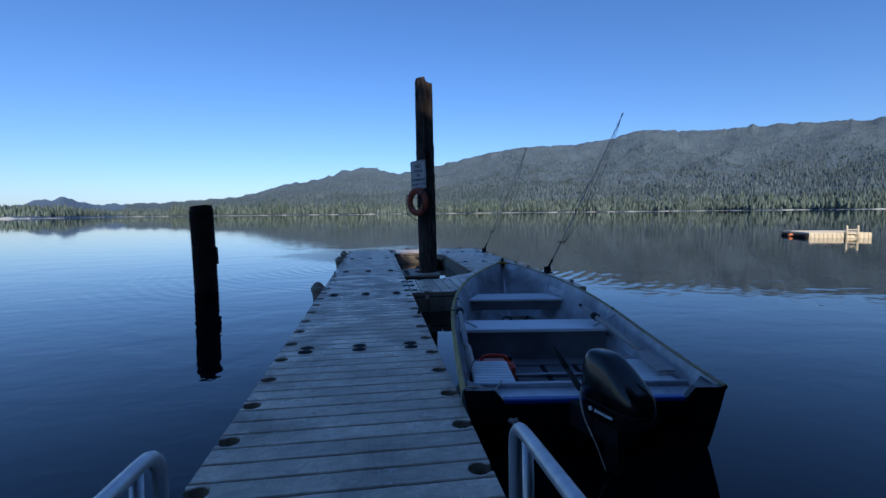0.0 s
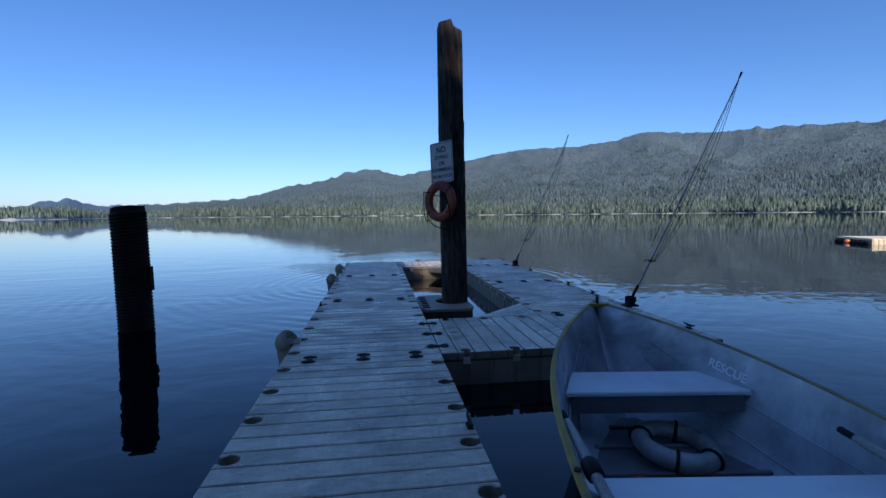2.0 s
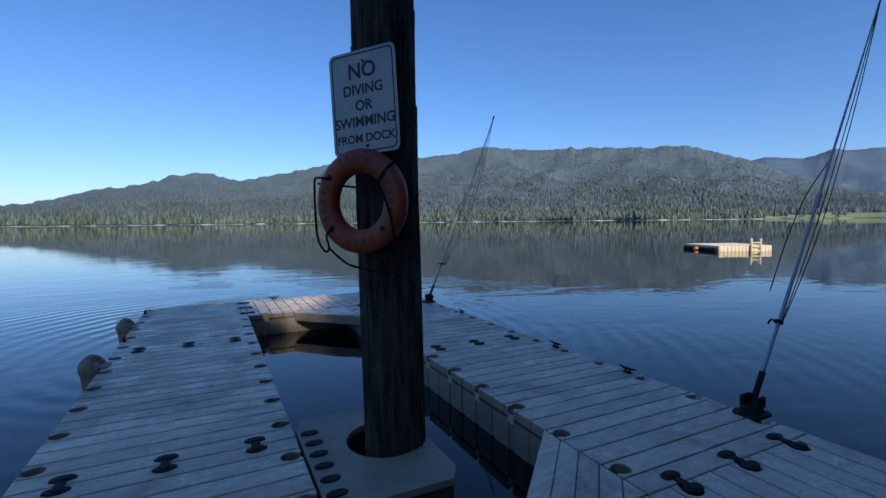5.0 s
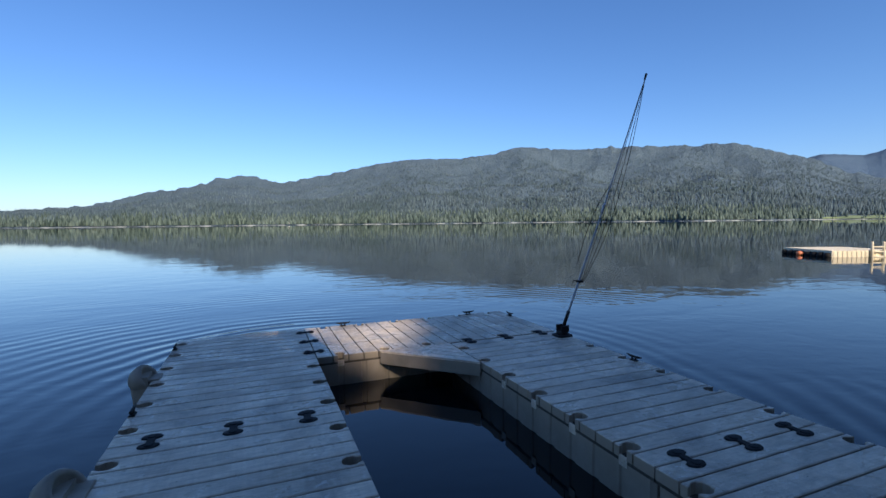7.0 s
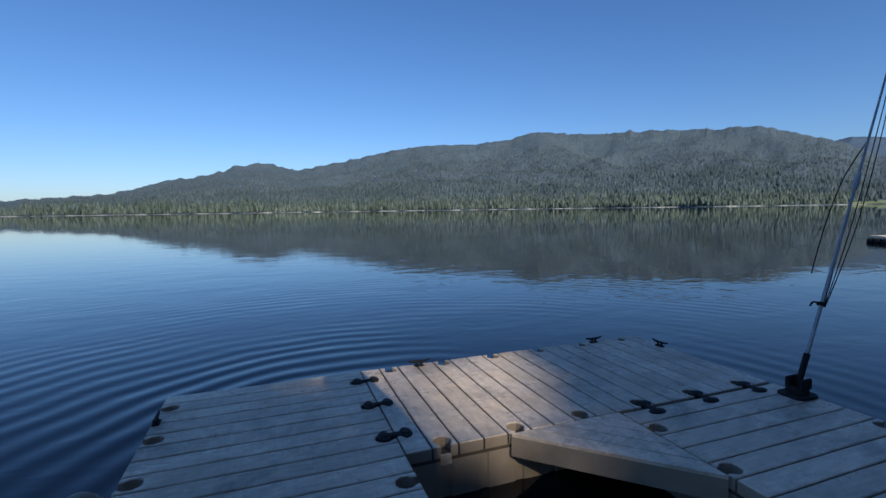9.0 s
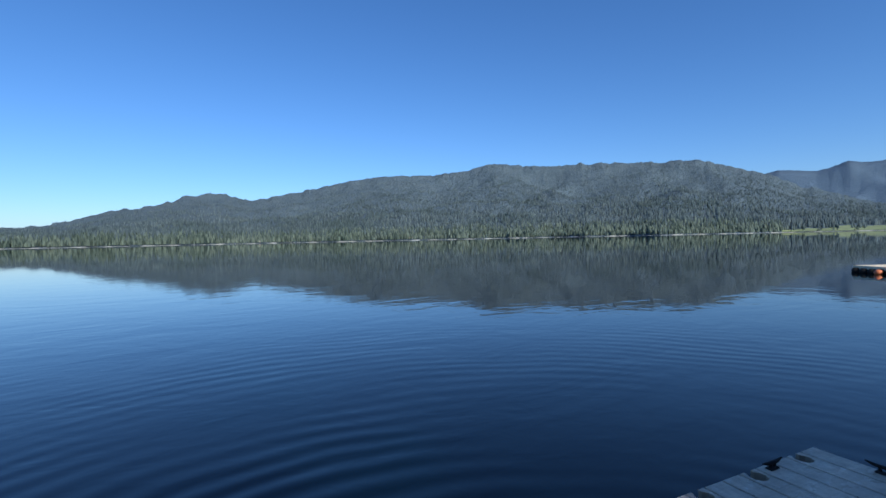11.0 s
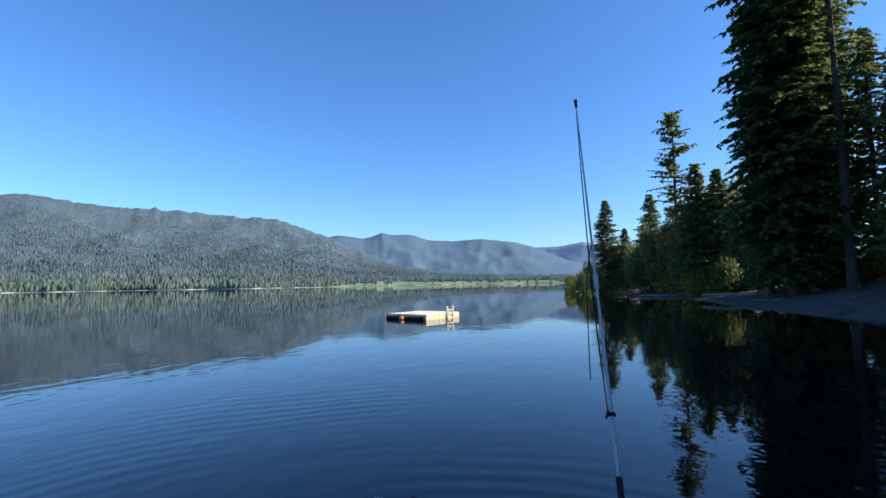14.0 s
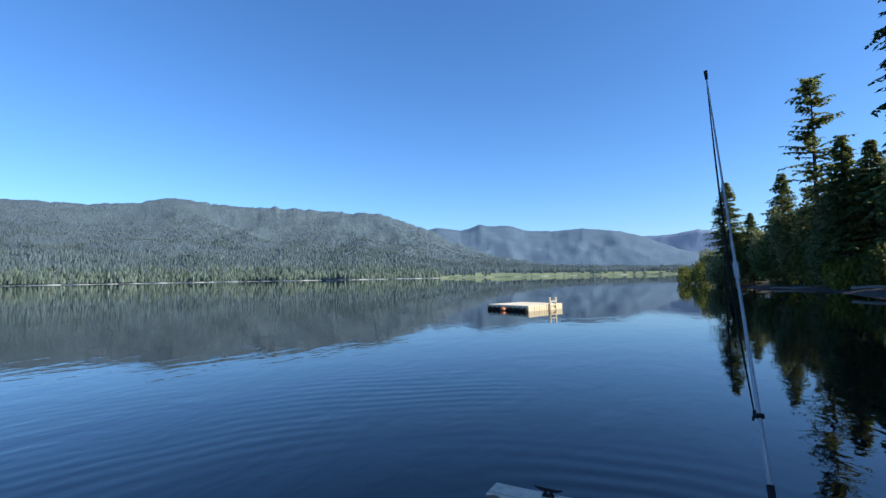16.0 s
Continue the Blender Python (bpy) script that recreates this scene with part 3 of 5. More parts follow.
def shrub(x, y, rx, ry, rz, seed, count=1400, leaf=0.22, mat=None, label="dense green shrub at the water's edge", name="shrub"):
    rng = random.Random(seed)
    ob = thing(name, pose(x, y, near_height(x, y)), label, "shrub" if name == "shrub" else "tree", "shrubs on the near shore" if name == "shrub" else "broadleaf trees on the near shore")
    bm = bmesh.new()
    for k in range(7):
        a = rng.random() * 6.28
        sweep(bm, [(0, 0, -0.2), (rx * 0.3 * math.cos(a), ry * 0.3 * math.sin(a), rz * 0.5), (rx * 0.6 * math.cos(a), ry * 0.6 * math.sin(a), rz * 0.95)], [0.05, 0.03, 0.01], 5)
    part("stem", bm, M_BARK, ob)
    lobes = [(rng.uniform(-0.6, 0.6) * rx, rng.uniform(-0.6, 0.6) * ry, rng.uniform(0.3, 0.75) * rz, rng.uniform(0.3, 0.55)) for _ in range(9 if rz < 5 else 22)]
    v, f = [], []
    for i in range(count):
        lx, ly, lz, lr = rng.choice(lobes)
        d = Vector((rng.gauss(0, 1), rng.gauss(0, 1), rng.gauss(0, 1))).normalized() * lr * (1.0 if rz < 5 else 0.62) * rng.uniform(0.6, 1.1)
        p = Vector((lx + d.x * rx, ly + d.y * ry, max(lz + d.z * rz, 0.05)))
        q = Euler((rng.random() * 6, rng.random() * 6, rng.random() * 6)).to_matrix()
        s = leaf * rng.uniform(0.6, 1.4)
        b = len(v)
        v += [tuple(p + q @ Vector(c) * s) for c in ((-0.6, 0, 0), (0, -0.35, 0.1), (0.7, 0, 0), (0, 0.35, 0.1))]
        f += [(b, b + 1, b + 2), (b, b + 2, b + 3)]
    me = bpy.data.meshes.new("leaves")
    me.from_pydata(v, [], f)
    link_mesh("leaves", me, mat or M_LEAF, ob)
    return ob


def build_trees():
    big = conifer_mesh(36, 4.3, 11, 0.20, 56, 0.03, 0.0, 0.44, 0.34, 0.46, 0.66, 2.4, 0.7, 7)
    woods = conifer_mesh(36, 4.8, 11, 0.30, 46, 0.02, 0.0, 0.40, 0.5, 0.5)
    mid = conifer_mesh(30, 4.2, 12, 0.36, 32, 0.05, 0.05, 0.46, 0.45, 0.55)
    open_crown = conifer_mesh(30, 4.4, 17, 0.7, 40, 0.25, 0.55, 0.34, 0.5, 0.45, 0.5, 2.0, 0.72)
    sparse = conifer_mesh(17.5, 3.0, 13, 0.40, 30, 0.10, 0.25, 0.34, 0.15, 0.36, 0.3, 2.8, 1.0, 6)
    small = conifer_mesh(12, 3.3, 14, 0.20, 34, 0.03, 0.0, 0.30, 0.25, 0.85, 0.6, 1.8, 1.0, 6)
    eye = (0.45, 12.6)

    def seen(label, az, dist, meshes, mat, turn, size, group="conifers on the near shore"):
        a = radians(az)
        return conifer(label, eye[0] + dist * math.sin(a), eye[1] + dist * math.cos(a), meshes, mat, turn, size, group)

    seen("tall dense dark green conifer on the bank", 110.7, 45, big, M_NEEDLE, 0, 1.1)
    seen("tall dense dark green conifer on the bank", 113.0, 52, big, M_NEEDLE2, 70, 1.02)
    seen("tall conifer with bare lower trunk on the bank", 115.2, 43, open_crown, M_NEEDLE2, 140, 1.15)
    seen("dark conifer deeper in the woods on the bank", 109.0, 49, mid, M_NEEDLE, 250, 0.66)
    seen("dark conifer deeper in the woods on the bank", 117.3, 49, mid, M_NEEDLE, 190, 0.66)
    seen("dark conifer deeper in the woods on the bank", 114.3, 50, mid, M_NEEDLE, 30, 0.66)
    seen("dark conifer deeper in the woods on the bank", 119.6, 47, mid, M_NEEDLE2, 300, 0.6)
    seen("sparse thin-topped conifer on the bank", 100.8, 63, sparse, M_NEEDLE2, 20, 1.28)
    seen("small pointed conifer at the point", 93.4, 76, small, M_NEEDLE2, 0, 1.22)
    seen("small pointed conifer at the point", 98.0, 68, small, M_NEEDLE2, 90, 1.1)
    seen("small conifer behind the shrubs", 95.4, 74, small, M_NEEDLE2, 200, 0.8)
    seen("small conifer behind the shrubs", 102.7, 58, small, M_NEEDLE2, 130, 1.22)
    seen("small conifer behind the shrubs", 104.7, 57, small, M_NEEDLE2, 30, 1.1)
    # unseen woods behind the dock, between it and the sun; gap shapes sun patch
    rng = random.Random(5)
    across = Vector((math.cos(SUN_AZ), -math.sin(SUN_AZ)))
    sunward = Vector((math.sin(SUN_AZ), math.cos(SUN_AZ)))
    gap = Vector((1.3, 13.5))
    for row, (along, shift) in enumerate(((33, 0), (36.5, 1.6), (41, 0.7), (46, 2.2))):
        off = -15 + shift
        wide = (3.8, 3.4, 3.1, 2.7)[row]
        while off < 24:
            o, along_o = off + rng.uniform(-0.4, 0.4), along + rng.uniform(-0.8, 0.8)
            if abs(o) < wide:
                o = wide - 0.45 if o > 0 else -wide
            p = gap + sunward * along_o + across * o
            if near_shore_y(p.x) - p.y > 2:
                conifer("unseen tall dark conifer in the woods behind the dock, shading it", p.x, p.y, (mid, woods)[rng.random() < 0.5], M_NEEDLE, rng.uniform(0, 360), rng.uniform(0.95, 1.15), "woods behind the dock")
            off += 3.4
    # short unseen conifers added in the gap to cut the sun patch's near edge
    for k in range(11):
        off, back, size = -3.0 + 0.56 * k, 1.3 * (k % 2), 0.622 + 0.010 * (k % 3 == 0)
        p = gap + sunward * (30.5 + back) + across * off
        conifer("unseen shorter conifer added to trim the sun patch on the dock", p.x, p.y, mid, M_NEEDLE, 50 * k, size, "woods behind the dock")
    # out-of-view conifers added only to shade the beach and lower bank trees
    for x, y, turn in ((46, -20, 40),):
        conifer("unseen tall conifer added to shade the foot of the bank trees", x, y, mid, M_NEEDLE, turn, 0.8, "conifers behind the beach")
    for x, y, turn in ((18, -14, 0), (21, -12, 60), (24.5, -11, 130), (27.5, -10, 200), (30.5, -10.5, 250), (33.4, -9.6, 20), (36.2, -9.8, 140), (39.0, -10.2, 260), (21.5, -17, 30), (25, -16, 80), (28.5, -15, 10)):
        conifer("unseen small conifer added to shade the beach", x, y, small, M_NEEDLE, turn, 1.4, "conifers behind the beach")
    for i, (az, d, rx, rz, mat) in enumerate(((90.2, 100, 4, 3.2, M_LEAF), (91.4, 90, 4, 4.2, M_LEAF), (93.0, 76, 3.5, 4.0, M_OLIVE), (95.2, 70, 3.4, 4.2, M_NEEDLE2), (97.4, 65, 3.2, 3.6, M_LEAF), (99.4, 63, 3.2, 3.8, M_OLIVE),
                                              (101.4, 60, 3.0, 3.6, M_LEAF), (103.2, 55, 2.6, 3.0, M_NEEDLE2), (108.4, 57, 2.4, 2.0, M_LEAF), (111.0, 52, 2.4, 1.6, M_NEEDLE2), (113.8, 50, 2.6, 1.6, M_BRIGHT), (117.0, 48, 2.6, 1.8, M_LEAF))):
        a = radians(az)
        inland = 2.2 if 94 < az < 104 else 0.0
        shrub(eye[0] + d * math.sin(a), eye[1] + d * math.cos(a) - inland, rx, rx * 0.8, rz, 40 + i, 2400, 0.32, mat)
    for i, (az, d, rx, rz) in enumerate(((92.2, 92, 4.0, 5.5), (95.0, 78, 4.0, 7.6), (96.8, 73, 3.6, 7.4), (98.9, 67, 3.6, 10.0), (101.8, 64, 3.4, 11.2), (103.7, 61, 3.4, 11.6), (105.4, 62, 3.2, 13.0), (107.4, 58, 3.2, 12.0))):
        a = radians(az)
        shrub(eye[0] + d * math.sin(a), eye[1] + d * math.cos(a), rx, rx * 0.9, rz, 80 + i, 6500, 0.30, M_OLIVE, "olive-green broadleaf tree on the bank", "broadleaf_tree")
    for i, (az, d, rx, rz) in enumerate(((102.6, 57, 1.9, 2.6), (104.4, 56, 2.2, 3.2), (105.9, 57, 1.8, 2.6))):
        a = radians(az)
        shrub(eye[0] + d * math.sin(a), eye[1] + d * math.cos(a), rx, rx * 0.9, rz, 90 + i, 2000, 0.30, M_BRIGHT, "bright yellow-green leafy shrub above the beach")


# ---- floating dock ----
SEC_L, SEC_W = 3.09, 1.53
PL = SEC_L / 18


def wavy(pts, seed):
    """Breaks the long edges of a plank into slightly uneven runs."""
    out, n = [], len(pts)
    for i, (x, y) in enumerate(pts):
        out.append((x, y))
        x2, y2 = pts[(i + 1) % n]
        if abs(y2 - y) > 0.6:
            for k in range(1, 9):
                t = k / 9
                out.append((x + (x2 - x) * t + 0.0038 * soft_noise(seed * 3.7 + (7 if x > 0 else 0), t * 6), y + (y2 - y) * t))
    return out


def plank_outline(with_pocket):
    h, w = PL / 2 - 0.006, SEC_W / 2 - 0.004
    if not with_pocket:
        return [(-h, -w), (h, -w), (h, w), (-h, w)]
    pocket = [(0.034, 0.0), (0.036, -0.022), (0.056, -0.05), (0.058, -0.085), (0.036, -0.118), (0, -0.128), (-0.036, -0.118), (-0.058, -0.085), (-0.056, -0.05), (-0.036, -0.022), (-0.034, 0.0)]
    top = [(x, w + y) for x, y in pocket]
    low = [(-x, -w - y) for x, y in pocket]
    return [(-h, -w)] + low + [(h, -w), (h, w)] + top + [(-h, w)]


def build_section():
    """One moulded section, lengthwise along x, planks across it; origin at its middle."""
    ob = new("dock_section")
    bm = bmesh.new()
    # float hull: notched shelf under the planks, ribbed tub below
    hw, hl = SEC_W / 2 - 0.008, SEC_L / 2 - 0.006
    # near-black shelf paints the shade at the bottom of grooves and pockets
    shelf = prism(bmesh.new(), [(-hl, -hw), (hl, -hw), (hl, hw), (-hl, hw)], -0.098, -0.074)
    part("deck_shelf", shelf, M_SHADE_TAN, ob, "shelf under the planks, its shade put into a dark colour")
    ribs = []
    for i in range(12):
        x = -hl + hl * 2 * (i + 0.5) / 12
        ribs += [(x - 0.105, -hw + 0.014), (x - 0.095, -hw + 0.003), (x + 0.095, -hw + 0.003), (x + 0.105, -hw + 0.014)]
    tub = [(-hl + 0.004, -hw + 0.014)] + ribs + [(hl - 0.004, -hw + 0.014), (hl - 0.004, hw - 0.03)] + [(-x, -y) for x, y in ribs] + [(-hl + 0.004, hw - 0.03)]
    prism(bm, tub, -0.52, -0.1)
    part("float_hull", bm, M_FLOAT, ob)
    boards = {}
    for pocket in (False, True):
        for k in range(4):
            bm = prism(bmesh.new(), wavy(plank_outline(pocket), k + 1), -0.074, 0.0, 0.006)
            bm.normal_update()
            for f in bm.faces:
                f.material_index = 1 if abs(f.normal.z) < 0.3 else 0
            boards[pocket, k] = bpy.data.meshes.new("plank")
            bm.to_mesh(boards[pocket, k]), bm.free()
            boards[pocket, k].materials.append(M_PLANK), boards[pocket, k].materials.append(M_FLOAT)
    bm = slab(bmesh.new(), -0.036, 0.036, -0.010, 0.003, -0.125, -0.056, 0.004)
    tab = bpy.data.meshes.new("pocket_tab")
    bm.to_mesh(tab), bm.free()
    for i in range(6):
        for sgn in (-1, 1):
            p = link_mesh("pocket_tab", tab, M_PLANK, ob)
            p.matrix_local = pose(-SEC_L / 2 + (3 * i + 1.5) * PL, sgn * hw, 0, 0, 0, 0 if sgn > 0 else 180)
    for i in range(18):
        p = link_mesh("plank", boards[i % 3 == 1, (i * 7) % 4], M_PLANK, ob)
        p.location = (-SEC_L / 2 + (i + 0.5) * PL, 0, 0)
    return tagged(ob, "weathered tan plastic floating dock section with plank grooves", "floating dock", "floating dock sections", "structure")


def coupler_mesh():
    pts = []
    for c, a0 in ((0.068, -140), (-0.068, 40)):
        for k in range(11):
            a = radians(a0 + 280 * k / 10)
            pts.append((c + 0.046 * math.cos(a), 0.068 * math.sin(a) * (0.62 if abs(math.sin(a)) < 0.66 and math.cos(a) * c < 0 else 1)))
    bm = prism(bmesh.new(), pts, -0.02, 0.010, 0.007)
    for c in (0.068, -0.068):
        lathe(bm, [(0.03, 0.0095), (0.03, 0.014), (0.022, 0.016)], 12, (c, 0))
    me = bpy.data.meshes.new("coupler")
    bm.to_mesh(me), bm.free()
    return me


def gusset(x, y, turn):
    """Triangular corner piece with its right angle at the origin and strips along the long side."""
    ob = thing("dock_corner_gusset", pose(x, y, 0, 0, 0, turn), "triangular tan plastic corner gusset joining two dock sections", "dock gusset", "dock corner gussets", "structure")
    g, n = 0.86, 5
    part("gusset_body", prism(bmesh.new(), [(0.012, 0.012), (g, 0.012), (0.012, g)], -0.15, -0.02), M_FLOAT, ob)
    for i in range(n):
        a, b = g * i / n + 0.006, g * (i + 1) / n - 0.004
        pts = [(a, 0.01), (b, 0.01), (0.01, b), (0.01, a)] if i else [(0.01, 0.01), (b, 0.01), (0.01, b)]
        part("strip", prism(bmesh.new(), pts, -0.02, 0.001, 0.003), M_PLANK, ob)
    return ob


def cleat(x, y, turn, size=1.0):
    ob = thing("mooring_cleat", pose(x, y, 0.0, 0, 0, turn), "small black horn cleat on the dock edge", "cleat", "dock cleats")
    bm = bmesh.new()
    slab(bm, -0.05 * size, 0.05 * size, -0.025 * size, 0.025 * size, 0, 0.012, 0.004)
    for s in (-0.025, 0.025):
        sweep(bm, [(s * size, 0, 0.008), (s * 1.1 * size, 0, 0.045 * size)], [0.014 * size, 0.011 * size], 8)
    part("base", bm, M_RUBBER, ob)
    bm = sweep(bmesh.new(), [(-0.12 * size, 0, 0.062 * size), (-0.06 * size, 0, 0.05 * size), (0.06 * size, 0, 0.05 * size), (0.12 * size, 0, 0.062 * size)], [0.006 * size, 0.014 * size, 0.014 * size, 0.006 * size], 8)
    part("horn", bm, M_RUBBER, ob, smooth=True)
    return ob


def bumper(x, y):
    ob = thing("dock_bumper", pose(x, y, 0), "rounded tan plastic bumper with a dished face on the dock edge", "bumper", "dock bumpers")
    bm = bmesh.new()
    lathe(bm, [(0.002, -0.16), (0.05, -0.155), (0.095, -0.13), (0.128, -0.085), (0.14, -0.03), (0.138, 0.01), (0.125, 0.028), (0.108, 0.03), (0.095, 0.02), (0.075, -0.012), (0.03, -0.02), (0.002, -0.02)], 24)
    shell = part("shell", bm, M_FLOAT, ob, smooth=True)
    shell.matrix_local = pose(-0.035, 0.0, 0.01, 0, 58, -18)
    part("bolt", lathe(bmesh.new(), [(0.016, -0.02), (0.016, -0.008), (0.01, -0.004)], 10), M_RUBBER, shell)
    bm = bmesh.new()
    rings = []
    for z, r, back in ((-0.42, 0.10, 0.12), (-0.25, 0.118, 0.145), (-0.08, 0.128, 0.165), (0.05, 0.125, 0.16)):
        rings.append([bm.verts.new((-0.012 - back * math.sin(t), r * math.cos(t), z)) for t in (math.pi * k / 12 for k in range(13))])
    for p, q in zip(rings, rings[1:]):
        for k in range(12):
            bm.faces.new((p[k], p[k + 1], q[k + 1], q[k]))
        bm.faces.new((p[12], p[0], q[0], q[12]))
    bm.faces.new(rings[-1])
    bm.faces.new(rings[0][::-1])
    bmesh.ops.recalc_face_normals(bm, faces=bm.faces[:])
    part("skirt", bm, M_FLOAT, ob)
    part("flange", slab(bmesh.new(), -0.02, 0.075, -0.10, 0.10, 0.001, 0.016, 0.006), M_FLOAT, ob)
    return ob


def build_dock():
    first = build_section()
    spots = [(0, 14.18 - SEC_L * (i + 0.5), 90) for i in range(6)]
    spots += [(SEC_W / 2 + SEC_L / 2, 4.91 + SEC_W / 2, 0), (SEC_W / 2 + SEC_L / 2, 14.18 - SEC_W / 2, 0)]
    xr = SEC_W / 2 + SEC_L - SEC_W / 2
    spots += [(xr, 4.91 + SEC_W + SEC_L * (i + 0.5), 90) for i in range(2)]
    first.matrix_world = pose(*spots[0][:2], 0, 0, 0, spots[0][2])
    for x, y, a in spots[1:]:
        copy_thing(first, pose(x, y, 0, 0, 0, a))
    me = coupler_mesh()
    rows = [(0, 14.18 - SEC_L * i, 90, 1) for i in range(1, 6)]
    rows += [(xr, 4.91 + SEC_W + SEC_L * i, 90, 1) for i in range(3)]
    rows += [(SEC_W / 2, 4.91 + SEC_W / 2, 0, 0), (SEC_W / 2, 14.18 - SEC_W / 2, 0, 0)]
    for x, y, a, along in rows:
        for k in (-1, 0, 1):
            ob = link_mesh("dock_coupler", me, M_RUBBER)
            tagged(ob, "black rubber dog-bone coupler joining dock sections", "dock coupler", "dock couplers")
            ob.matrix_world = pose(x + (0.51 * k if along else 0), y + (0 if along else 0.51 * k), 0, 0, 0, a)
    xi = xr - SEC_W / 2
    gusset(xi, 4.91 + SEC_W, 90)
    gusset(xi, 14.18 - SEC_W, 180)
    for y in (5.58, 10.55, 12.6):
        bumper(-SEC_W / 2 - 0.005, y)
    for x, y, a in ((-0.73, 7.64, 90), (-0.73, 11.66, 90), (-0.73, 13.67, 90), (1.30, 14.12, 0), (3.26, 14.12, 0), (3.80, 13.75, 90), (3.80, 11.2, 90), (3.79, 8.93, 90), (3.79, 7.9, 90), (3.80, 5.41, 90), (0.73, 3.3, 90), (2.39, 4.97, 0)):
        cleat(x, y, a, 0.85)
    # pile holder float with a round hole
    ob = thing("pile_holder", pose(1.165, 7.66, 0), "tan plastic pile holder with a round hole beside the dock", "pile holder")
    bm = bmesh.new()
    x0, x1, y0, y1, n, r = -0.385, 0.395, -0.60, 0.60, 32, 0.27
    cx, cy = 0.13, 0.05
    # skirt coloured darker than the top to hold its shade and wet
    for z0, z1, inset, mat, name in ((-0.45, -0.046, 0.012, M_SHADE_TAN, "holder_skirt"), (-0.045, -0.004, 0.0, M_FLOAT, "holder_top")):
        bm = bmesh.new()
        rings = {}
        for z in (z0, z1):
            outer, inner = [], []
            for k in range(n):
                a = 2 * math.pi * (k + 0.5) / n
                c, sn = math.cos(a), math.sin(a)
                m = min(x1 / c if c > 0 else x0 / c, y1 / sn if sn > 0 else y0 / sn)
                outer.append(bm.verts.new((max(min(c * m, x1 - inset), x0 + inset), max(min(sn * m, y1 - inset), y0 + inset), z)))
                inner.append(bm.verts.new((cx + r * 0.93 * c, cy + r * sn, z)))
            rings[z] = (outer, inner)
        (o0, i0), (o1, i1) = rings[z0], rings[z1]
        for k in range(n):
            j = (k + 1) % n
            for q in ((o0[k], o0[j], o1[j], o1[k]), (i0[j], i0[k], i1[k], i1[j]), (o1[k], o1[j], i1[j], i1[k]), (o0[j], o0[k], i0[k], i0[j])):
                bm.faces.new(q)
        part(name, bm, mat, ob)
    for k in range(6):
        p = link_mesh("coupler_lobe", part("lobe_tmp", prism(bmesh.new(), [(0.06 * math.cos(t), 0.035 * math.sin(t)) for t in (2 * math.pi * i / 10 for i in range(10))], -0.01, 0.008, 0.005), M_RUBBER).data, M_RUBBER, ob)
        bpy.data.objects.remove(bpy.data.objects["lobe_tmp"])
        p.location = (-0.31, -0.45 + 0.16 * k, 0)


# ---- piles, sign, life ring ----
PILE = (1.352, 7.652)
FACE = Vector((-0.78, -0.625, 0)).normalized()


def build_piles():
    def knots(a, z):
        return 0.012 * soft_noise(math.cos(a) * 3, math.sin(a) * 3, z * 0.35) + 0.008 * soft_noise(math.cos(a) * 9, math.sin(a) * 9, z * 0.8) + 0.006 * soft_noise(math.cos(a) * 16, math.sin(a) * 16, z * 0.5) + 0.005 * soft_noise(math.cos(a) * 34, math.sin(a) * 34, z * 0.7)

    ob = thing("timber_pile", pose(PILE[0], PILE[1], 0, 0, -0.8, 0), "tall weathered dark timber pile standing through the dock", "pile")
    bm = lathe(bmesh.new(), [(0.199 - 0.003 * z, z) for z in np.arange(-3.0, 4.3, 0.12)], 96, wobble=knots)
    for v in bm.verts:
        if v.co.z > 4.1:
            v.co.z += 0.10 * soft_noise(v.co.x * 9, v.co.y * 9, 5) + (0.05 if v.co.x < 0 else -0.03)
    part("pile_shaft", bm, M_PILE, ob, smooth=True)
    # split slivers of wood standing off the shaft
    rng = random.Random(21)
    for k in range(64):
        a, z0, ln, w = rng.uniform(0, 6.283), rng.uniform(0.25, 3.4), rng.uniform(0.18, 0.75), rng.uniform(0.008, 0.026)
        bm, rows = bmesh.new(), []
        for i in range(6):
            u = i / 5
            z, half = z0 + ln * u, w * (0.35 + 0.65 * math.sin(math.pi * min(u * 0.8 + 0.12, 1))) * rng.uniform(0.8, 1.2)
            r = 0.197 - 0.003 * z
            aa = a + 0.06 * soft_noise(k * 3.1, u * 2)
            lift = 0.006 + 0.012 * u * u
            rows.append([bm.verts.new(((r + d) * math.cos(aa + h / r), (r + d) * math.sin(aa + h / r), z)) for h, d in ((-half, -0.02), (-half * 0.8, lift), (half * 0.7, lift * 0.8), (half, -0.02))])
        for p, q in zip(rows, rows[1:]):
            for j in range(4):
                bm.faces.new((p[j], p[(j + 1) % 4], q[(j + 1) % 4], q[j]))
        bm.faces.new(rows[0][::-1])
        bm.faces.new(rows[-1])
        part("splinter", bm, M_PILE, ob)
    ob = thing("corrugated_pile", pose(-3.55, 8.05, 0, 0, -1.0, 0), "short black pile with a ridged sleeve standing in the water", "pile")
    bm = bmesh.new()
    prof = []
    z = -2.0
    while z < 1.42:
        prof += [(0.232, z), (0.246, z + 0.012), (0.246, z + 0.026), (0.232, z + 0.038)]
        z += 0.05
    prof += [(0.225, 1.46), (0.22, 1.53)]
    lathe(bm, prof, 32)
    for v in bm.verts:
        v.co.z += 0.10 * v.co.x + (0.02 * soft_noise(v.co.x * 8, v.co.y * 8) if v.co.z > 1.5 else 0)
    part("sleeve", bm, M_SLEEVE, ob)
    bm = slab(bmesh.new(), 0.21, 0.275, -0.05, 0.05, 0.25, 0.62, 0.01)
    part("strap", bm, M_SLEEVE, ob)


